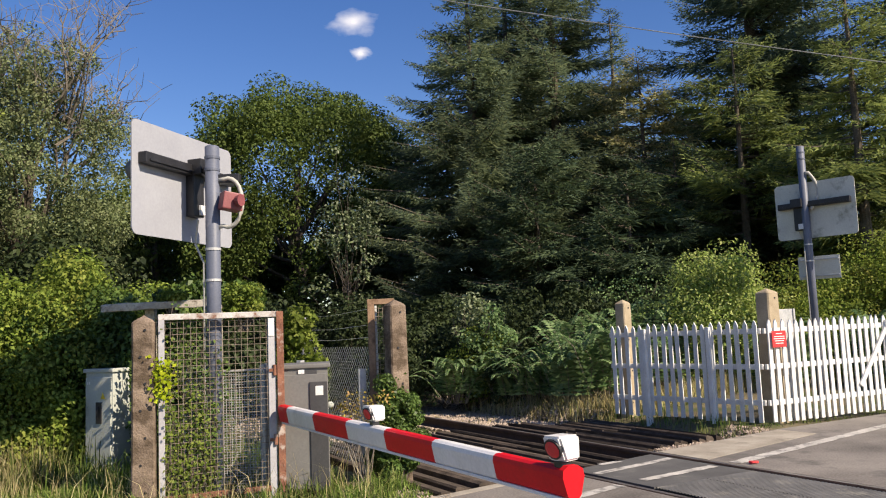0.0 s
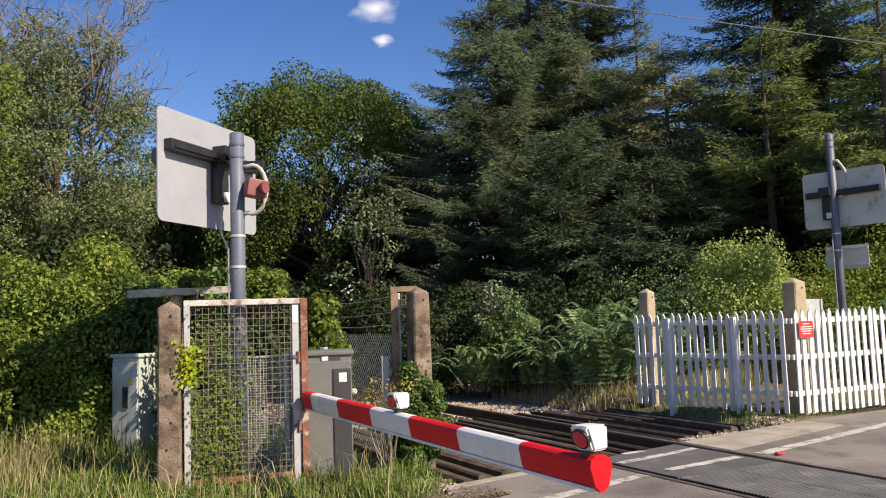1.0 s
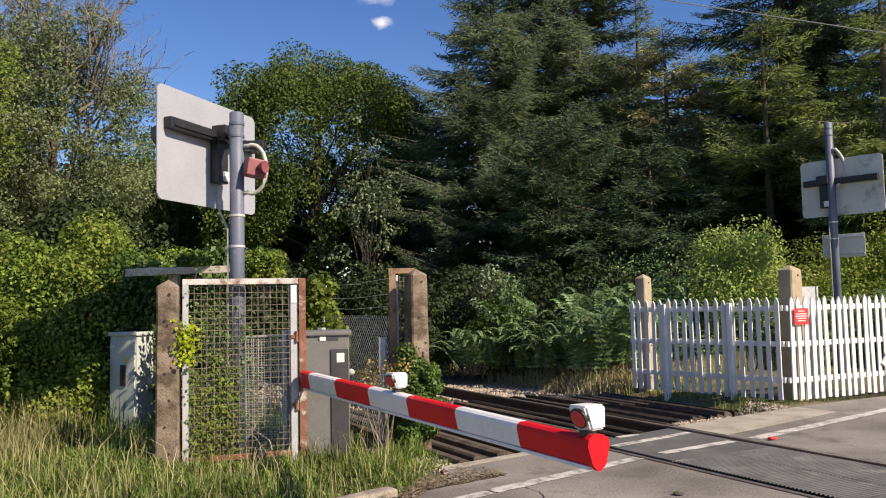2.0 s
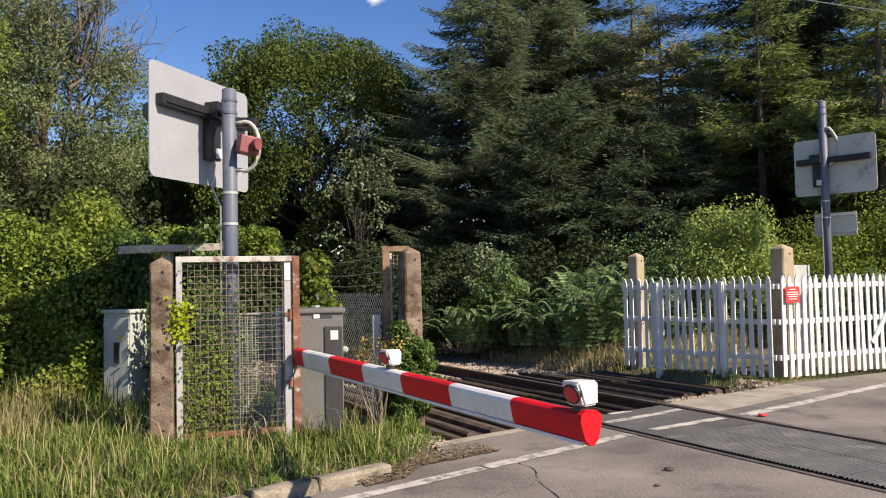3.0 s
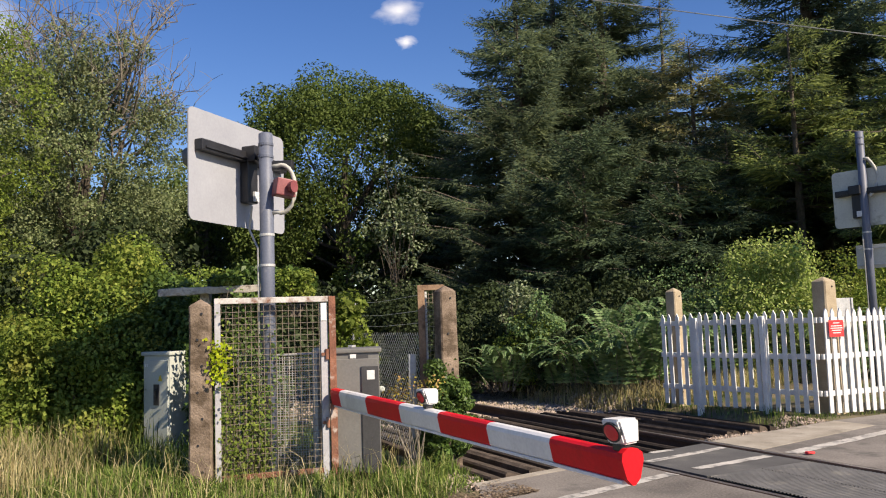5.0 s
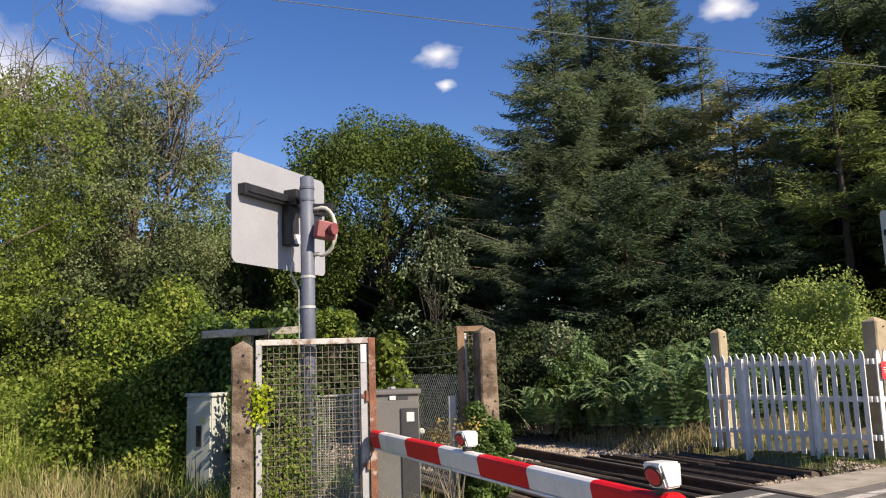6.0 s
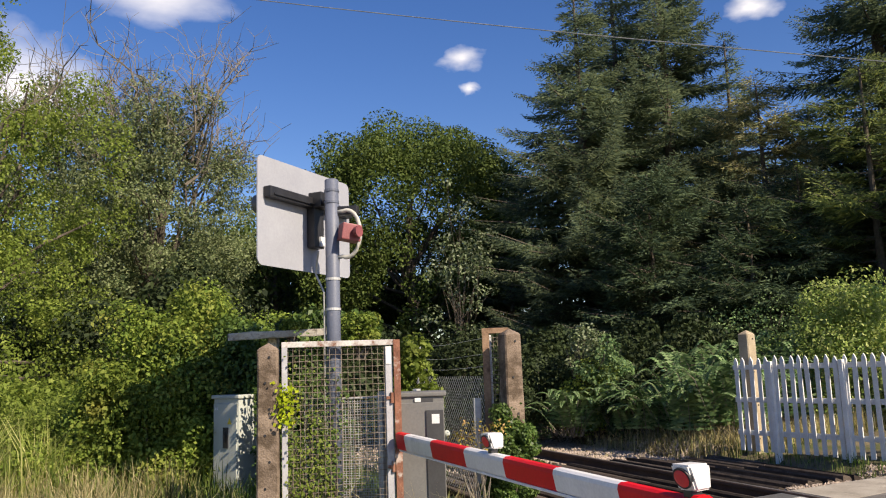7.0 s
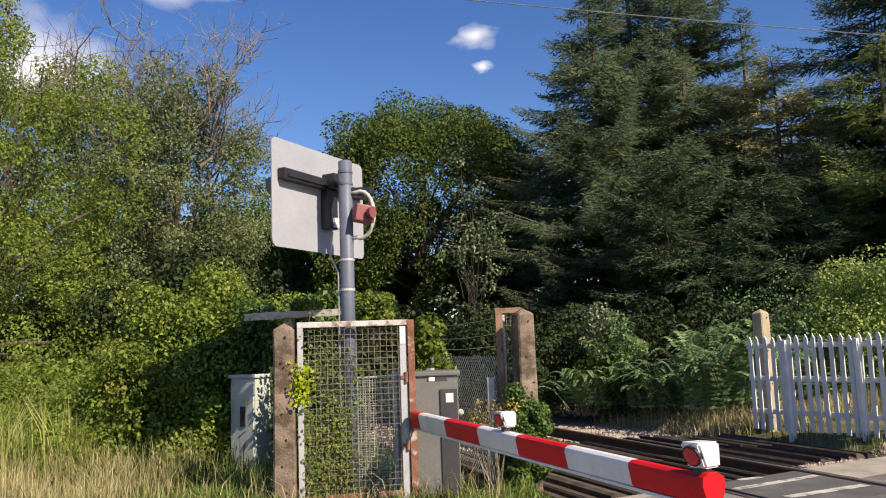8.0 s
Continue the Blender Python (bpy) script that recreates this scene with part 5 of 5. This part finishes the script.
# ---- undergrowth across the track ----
# L_DARK rows hold the shade under the wood in their leaf colour
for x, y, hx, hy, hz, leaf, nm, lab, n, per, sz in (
    (-5.2, 19.5, 3.0, 1.8, 1.15, L_DARK, "bush", "undergrowth thicket coloured dark for the shade of the wood", 90, 200, 0.1),
    (-1.6, 20.5, 2.6, 1.8, 1.15, L_DARK, "bush", "undergrowth thicket coloured dark for the shade of the wood", 90, 200, 0.1),
    (2.2, 20.2, 2.6, 1.8, 1.15, L_DARK, "bush", "undergrowth thicket coloured dark for the shade of the wood", 90, 200, 0.1),
    (5.5, 20.5, 2.6, 1.8, 1.15, L_DARK, "bush", "undergrowth thicket coloured dark for the shade of the wood", 90, 200, 0.1),
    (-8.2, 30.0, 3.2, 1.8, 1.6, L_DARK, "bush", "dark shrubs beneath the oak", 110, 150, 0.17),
    (4.5, 20.8, 1.0, 0.7, 1.75, L_FERN, "bush", "sunlit hazel shrub under the spruces", 34, 60, 0.075),
    (0.5, 17.4, 0.7, 0.5, 0.85, L_LIME, "bush", "bright green shrub beside the bracken", 40, 130, 0.06),
    (-2.4, 18.2, 1.3, 0.6, 1.15, L_DARK, "bush", "dark shrub round the foot of a sapling", 60, 180, 0.08),
    (9.6, 17.8, 2.8, 1.6, 1.5, L_BRAMBLE, "bush", "sunlit bramble bank behind the signal", 90, 300, 0.065),
    (13.2, 17.5, 3.0, 2.0, 1.7, L_BRAMBLE, "bush", "sunlit bramble bank beside the road", 90, 260, 0.07),
    (5.35, 16.6, 1.2, 1.1, 1.46, L_SHRUB, "bush", "rounded light green shrub behind the fence", 80, 280, 0.065),
    (7.2, 16.6, 1.2, 1.0, 0.95, L_BRAMBLE, "bush", "low bramble bush behind the fence", 50, 260, 0.06),
    (0.65, 17.2, 0.55, 0.5, 1.0, L_FERN, "bush", "small upright green shrub by the track", 40, 90, 0.08),
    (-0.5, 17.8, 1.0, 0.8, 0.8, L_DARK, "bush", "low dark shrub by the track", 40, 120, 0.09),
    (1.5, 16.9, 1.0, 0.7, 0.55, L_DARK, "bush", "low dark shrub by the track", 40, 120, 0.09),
):
    bush(nm, (x, y, 0), (hx, hy, hz), leaf, lab, n, per, sz, (0.3 * min(hx, hz), 0.5 * min(hx, hz)) if hz < 2 else (0.5, 0.95))

broadleaf("sapling", (-2.45, 19.0, 0), 5.5, 0.85, L_PALE, BARK, "slender pale-leaved sapling at the wood's edge", 54, 30, (0.1, 0.3), low=0.4, fill=0.0, size=0.085, girth=0.004, wobble=0.8)
broadleaf("sapling", (0.3, 17.6, 0), 2.5, 0.45, L_PALE, BARK, "small pale-leaved sapling among the ferns", 24, 34, (0.12, 0.25), low=0.35, fill=0.2, size=0.08, girth=0.009)


def fern(at, reach, height, n, label, leaf=None):
    """A clump of bracken: arching fronds with paired leaflets."""
    t = thing("fern", at, label, "fern", "bracken clumps")
    V, bm = [], bmesh.new()
    for k in range(n):
        a = RNG.uniform(0, 6.28)
        ln, up = reach * RNG.uniform(0.6, 1.1), height * RNG.uniform(0.65, 1.1)
        s = np.linspace(0.15, 1, 20)
        hor = ln * s ** 1.3
        p = np.stack([np.cos(a) * hor, np.sin(a) * hor, up * np.sin(s * 2.1) / 1.0 * 1.0], 1)
        p[:, :2] += RNG.normal(size=2) * reach * 0.25
        tube(bm, [p[0] * np.array([0.6, 0.6, 0]), p[7], p[13], p[19]], [0.008, 0.006, 0.004, 0.002], 3, False)
        tan = unit(np.gradient(p, axis=0))
        side = unit(np.cross(tan, np.array([0, 0, 1.0])))
        for sg in (-1, 1):
            w = (0.3 * (1 - s) + 0.03)[:, None] * reach
            tip = p + sg * side * w + tan * w * 0.3 - np.array([0, 0, 0.25]) * w
            mid = (p + tip) / 2
            V.append(np.stack([p, mid + tan * 0.035, tip, mid - tan * 0.035], 1))
    tagged(part("stem_growth", bm, BARK_PALE, t), kind="stuff")
    v = np.concatenate(V).reshape(-1, 3)
    tagged(arrays("foliage", v, np.arange(len(v)).reshape(-1, 4), leaf or L_FERN, t), kind="stuff")
    return t


for k, (x, y, rc, h) in enumerate(((2.0, 15.6, 0.9, 1.0), (2.7, 15.2, 0.95, 1.15), (3.3, 15.9, 0.9, 1.3), (1.5, 16.2, 0.8, 0.9), (2.4, 16.4, 1.0, 1.35), (3.2, 17.0, 1.0, 1.5), (4.0, 16.4, 0.9, 1.4), (1.0, 16.6, 0.7, 0.8), (4.3, 17.6, 1.1, 1.6), (6.2, 15.6, 0.9, 1.2), (0.0, 17.0, 0.8, 0.8), (8.1, 15.8, 1.0, 1.3), (9.0, 15.2, 0.9, 1.1))):
    fern((x, y, 0), rc, h * 1.15, 38, "arching green bracken fern clump by the track")

# ---- brambles and ivy on the near side ----
bush("bramble", (-5.0, 10.4, 0), (1.3, 1.1, 1.28), L_BRAMBLE, "sunlit mound of brambles and ivy over a fence", 140, 430, 0.055, (0.25, 0.45))
bush("bramble", (-4.35, 10.2, 0), (0.9, 0.8, 1.1), L_IVY, "dense ivy mound behind the cabinet", 90, 420, 0.06, (0.22, 0.4))
bush("bramble", (-6.7, 9.6, 0), (1.3, 1.2, 0.48), L_LIME, "low bramble thicket beside the ivy", 90, 480, 0.05, (0.22, 0.4))
bush("bramble", (-5.2, 9.42, 0), (0.9, 0.45, 0.8), L_BRAMBLE, "low nettles and ivy under the bramble mound", 80, 380, 0.055, (0.2, 0.34))
bush("bramble", (-8.2, 11.5, 0), (1.9, 1.6, 0.6), L_LIME, "bright green bramble bank at the wood's edge", 120, 460, 0.055, (0.25, 0.5))
bush("bramble", (-10.5, 13.5, 0), (2.2, 1.6, 0.78), L_LIME, "bright green hedge at the wood's edge", 110, 200, 0.1, (0.3, 0.55))
# these four dark bushes carry their shade in the leaf colour
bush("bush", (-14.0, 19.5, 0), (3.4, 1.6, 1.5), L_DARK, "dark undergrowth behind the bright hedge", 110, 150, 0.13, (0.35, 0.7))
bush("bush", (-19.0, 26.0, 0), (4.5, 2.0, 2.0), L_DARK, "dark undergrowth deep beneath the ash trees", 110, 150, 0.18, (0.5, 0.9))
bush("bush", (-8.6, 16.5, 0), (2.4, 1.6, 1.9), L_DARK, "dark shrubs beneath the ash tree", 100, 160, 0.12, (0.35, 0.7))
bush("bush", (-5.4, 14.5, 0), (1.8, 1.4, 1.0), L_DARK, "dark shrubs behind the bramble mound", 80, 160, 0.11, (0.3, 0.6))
bush("ivy_post", (-2.05, 10.6, 0), (0.3, 0.28, 0.97), L_LIME, "old post smothered in bright ivy", 50, 90, 0.075, (0.12, 0.22), category="ivy")
bush("ivy", (-3.3, 9.5, 0), (0.62, 0.2, 0.93), L_IVY, "ivy curtain below the old plank rail", 60, 110, 0.065, (0.12, 0.22), category="ivy")
bush("ivy", (-3.16, 9.1, 1.9), (0.17, 0.09, 0.09), L_BRAMBLE, "ivy tuft growing over the old plank rail", 20, 80, 0.04, (0.04, 0.08), category="ivy")
bush("ivy", (-2.42, 9.35, 1.7), (0.24, 0.16, 0.24), L_BRAMBLE, "bright ivy tuft at the end of the old plank rail", 30, 90, 0.042, (0.06, 0.12), category="ivy")
bush("ivy", (-3.0, 9.75, 1.74), (0.75, 0.25, 0.22), L_IVY, "ivy trailing over the old plank rail", 60, 80, 0.07, (0.1, 0.2), category="ivy")
bush("ivy", (-0.64, 8.58, 0), (0.25, 0.2, 0.5), L_IVY, "ivy clump round the foot of concrete post", 90, 260, 0.036, (0.06, 0.13), category="ivy")


def climbing_ivy(name, p0, p1, height, n, leaf, size, label, thick=0.07):
    """Ivy in strings up an upright plane."""
    t = thing(name, p0, label, "ivy")
    d = Vector(p1) - Vector(p0)
    C, bm = [], bmesh.new()
    for k in range(n):
        s = RNG.random()
        x, z = s, 0.0
        top = height * RNG.uniform(0.3, 1.0) * (1 - 0.45 * s)
        pts = []
        while z < top:
            pts.append(d * x + Vector((0, RNG.normal() * 0.012, z)))
            for _ in range(int(RNG.integers(2, 6))):
                C.append(np.array(pts[-1]) + RNG.normal(size=3) * np.array([0.045, thick * 0.5, 0.04]))
            z += 0.06
            x += RNG.normal() * 0.03
        if len(pts) > 2:
            tube(bm, pts, 0.004, 3, False)
    tagged(part("stem_growth", bm, BARK, t), kind="stuff")
    C = np.array(C)
    out = np.tile(np.array([0.2, -1, 0.3]), (len(C), 1))
    v, f = leaf_quads(C, out, size, 0.8, 0.2, 0.5)
    tagged(arrays("foliage", v, f, leaf, t), kind="stuff")


climbing_ivy("ivy", (-2.6, 7.5, 0.1), (-2.2, 7.66, 0.1), 2.1, 22, L_IVY, 0.034, "ivy climbing behind the wire mesh gate")
climbing_ivy("ivy", (-2.62, 7.42, 0.0), (-2.25, 7.57, 0.0), 1.9, 26, L_LIME, 0.03, "pale ivy climbing the wire mesh gate")
climbing_ivy("ivy", (-2.68, 7.31, 1.05), (-2.58, 7.34, 1.05), 0.42, 20, L_YELLOW, 0.036, "yellow-green ivy sprig beside the gate post", 0.1)
climbing_ivy("ivy", (-0.74, 8.7, 0.2), (-0.5, 8.66, 0.2), 1.35, 12, L_IVY, 0.034, "ivy climbing the concrete post")
climbing_ivy("ivy", (-3.52, 9.0, 0.1), (-3.2, 8.95, 0.1), 1.7, 46, L_IVY, 0.055, "ivy hanging beside the lineside cabinet", 0.2)

# ---- grass ----


def grass(n, area, h, width, leaf, label, lean=0.7, keep=None):
    x, y = RNG.uniform(area[0], area[1], n), RNG.uniform(area[2], area[3], n)
    a, b = x * RA[0] + y * RA[1], x * RB[0] + y * RB[1]
    kb = np.interp(a, KERB_A, KERB_B)
    ok = keep(x, y, a, b, kb)
    x, y, a, b, kb = x[ok], y[ok], a[ok], b[ok], kb[ok]
    tuft = np.array([noise.noise(Vector((p * 1.6, q * 1.6, 0))) for p, q in zip(x, y)])
    hh = h * RNG.uniform(0.35, 1.1, len(x)) * (1 + 0.7 * tuft) * np.clip(0.45 + (b - kb) * 0.8, 0.4, 1)
    v, f = blades(x, y, ground_z(x, y) - 0.01, hh, width, lean)
    tagged(arrays("grass", v, f, leaf), label, "grass", kind="stuff")


L_BANK = leafy("pale bank grass", [(0.2, 0.26, 0.05), (0.32, 0.36, 0.09), (0.45, 0.42, 0.18), (0.16, 0.24, 0.04)], rough=0.6, trans=0.4, patch_scale=0.9)
grass(9000, (-10.5, -5.9, 8.0, 11.5), 0.85, 0.014, L_BANK, "tall pale green grass before the bramble bank", 0.9, keep=lambda x, y, a, b, kb: x < -5.2 - 0.35 * (y - 8.0))
verge = lambda x, y, a, b, kb: (b > kb + 0.12) & (a < 3.1)
grass(42000, (-9, 0.6, 4.2, 9.0), 0.17, 0.012, L_GRASS, "rough green and straw verge grass", 1.5, keep=verge)
grass(4200, (-9, 0.2, 4.2, 8.6), 0.38, 0.006, L_STRAW, "tall dry straw-coloured grass stems on the verge", 1.1, keep=verge)
grass(9000, (-9, -4.2, 4.6, 9.0), 0.48, 0.008, L_STRAW, "tall sunlit straw grass by the bramble bank", 0.9, keep=verge)
grass(6000, (-2, 5, 12, 19), 0.11, 0.012, L_STRAW, "short bleached grass beside the far rail", 1.3, keep=lambda x, y, a, b, kb: (a > 7.2) & (a < 9.4) & (b > 11.3) & (b < 18))
grass(9000, (-1.5, 1.0, 6.0, 9.0), 0.2, 0.01, L_GRASS, "weedy tufts on the dirt beside the crossing", 1.3, keep=lambda x, y, a, b, kb: (a > 2.55) & (a < 3.75) & (b > kb + 0.04) & (b < kb + 0.9))
grass(9000, (-6, 0, 8.0, 13.0), 0.3, 0.014, L_GRASS, "rank grass behind the mesh gate", 1.2, keep=lambda x, y, a, b, kb: (a < 3.2) & (b > kb + 1.5))
grass(16000, (-2.0, 6.0, 12.5, 17.5), 0.36, 0.012, L_STRAW, "dry grass along the far side of the track", keep=lambda x, y, a, b, kb: (a > 8.7) & (b > 9) & ~((a > 8.7) & (b < 10.6)))
grass(7000, (-2.0, 6.0, 12.5, 17.5), 0.2, 0.012, L_GRASS, "green grass along the far side of the track", 1.3, keep=lambda x, y, a, b, kb: (a > 9.0) & (b > 9.5) & ~((a > 8.7) & (b < 10.6)))
grass(7000, (1.5, 8.5, 11.0, 14.0), 0.15, 0.01, L_GRASS, "short weeds at the foot of the white fence", keep=lambda x, y, a, b, kb: (a > 8.75) & (b > kb + 0.1) & ((np.abs(b - 7.7) < 0.22) | (np.abs(a - 9.1) < 0.2)))
grass(9000, (-12, -4, 8, 16), 0.5, 0.012, L_GRASS, "rank grass below the bramble bank", keep=verge)


def weed(at, h, label):
    t = thing("weed", at, label, "weed")
    bm, C = bmesh.new(), []
    for k in range(14):
        e = Vector((RNG.normal() * 0.16, RNG.normal() * 0.1, h * RNG.uniform(0.6, 1.05)))
        branch_bm(bm, (RNG.normal() * 0.03, 0, 0), e, 0.006, 0.003, 0.1, 4, 4)
        for _ in range(26):
            C.append(np.array(e) + RNG.normal(size=3) * np.array([0.05, 0.05, 0.05]))
    tagged(part("stem_growth", bm, BARK_PALE, t), kind="stuff")
    C = np.array(C)
    v, f = leaf_quads(C, np.tile([0, 0, 1.0], (len(C), 1)), 0.035, 0.6)
    tagged(arrays("blossom", v, f, L_FLOWER, t), kind="stuff")


weed((-0.9, 8.02, 0), 0.85, "tall ragwort weed gone to seed by the gate")


# ---- clouds ----
def cloud(at, w, h, seed, cover, label):
    t = new("cloud", bpy.data.meshes.new("cloud"))
    bm = bmesh.new()
    bmesh.ops.create_grid(bm, x_segments=8, y_segments=8, size=1)
    for v in bm.verts:
        v.co.z = 0.06 * (1 - v.co.x ** 2 - v.co.y ** 2)
    bm.to_mesh(t.data)
    bm.free()
    t.matrix_world = look(at, (0, 0, 1.5)) @ Matrix.Diagonal((w, h, 20, 1))
    m, nt, p = nodes_of("self-lit cloud vapour")
    n, l = nt.nodes.new, nt.links.new
    co, no, gr = n("ShaderNodeTexCoord"), n("ShaderNodeTexNoise"), n("ShaderNodeTexGradient")
    gr.gradient_type = "SPHERICAL"
    mp = n("ShaderNodeMapping")
    mp.inputs["Location"].default_value = (seed * 3.1, seed * 1.7, 0)
    l(co.outputs["Object"], gr.inputs[0])
    l(co.outputs["Object"], mp.inputs[0])
    l(mp.outputs[0], no.inputs["Vector"])
    no.inputs["Scale"].default_value, no.inputs["Detail"].default_value = 1.5, 6
    add, mr = n("ShaderNodeMath"), n("ShaderNodeMapRange")
    l(gr.outputs[1], add.inputs[0])
    l(no.outputs[0], add.inputs[1])
    l(add.outputs[0], mr.inputs[0])
    mr.inputs[1].default_value, mr.inputs[2].default_value = cover, cover + 0.85
    # the cloud's sunlit white is put in as emission on a curved card
    tr, em, mx = n("ShaderNodeBsdfTransparent"), n("ShaderNodeEmission"), n("ShaderNodeMixShader")
    em.inputs[0].default_value, em.inputs[1].default_value = (0.93, 0.95, 1.0, 1), 0.85
    l(mr.outputs[0], mx.inputs[0])
    l(tr.outputs[0], mx.inputs[1])
    l(em.outputs[0], mx.inputs[2])
    l(mx.outputs[0], nt.nodes["Material Output"].inputs[0])
    t.data.materials.append(m)
    t.visible_shadow = False
    tagged(t, label, "cloud", kind="structure")


cloud((-36, 300, 122), 17, 9, 1, 0.89, "small white fair-weather cloud")
cloud((-34, 300, 109.5), 7, 4.5, 2, 0.87, "tiny white cloud wisp")
cloud((-225, 300, 128), 48, 38, 3, 0.77, "bright white cumulus cloud behind the trees")
cloud((-165, 300, 165), 48, 22, 4, 0.79, "broad white cloud")
cloud((74, 300, 132), 16, 9, 5, 0.82, "white cloud between the spruces")
cloud((20, 300, 150), 30, 10, 6, 0.87, "thin white cloud above the spruces")
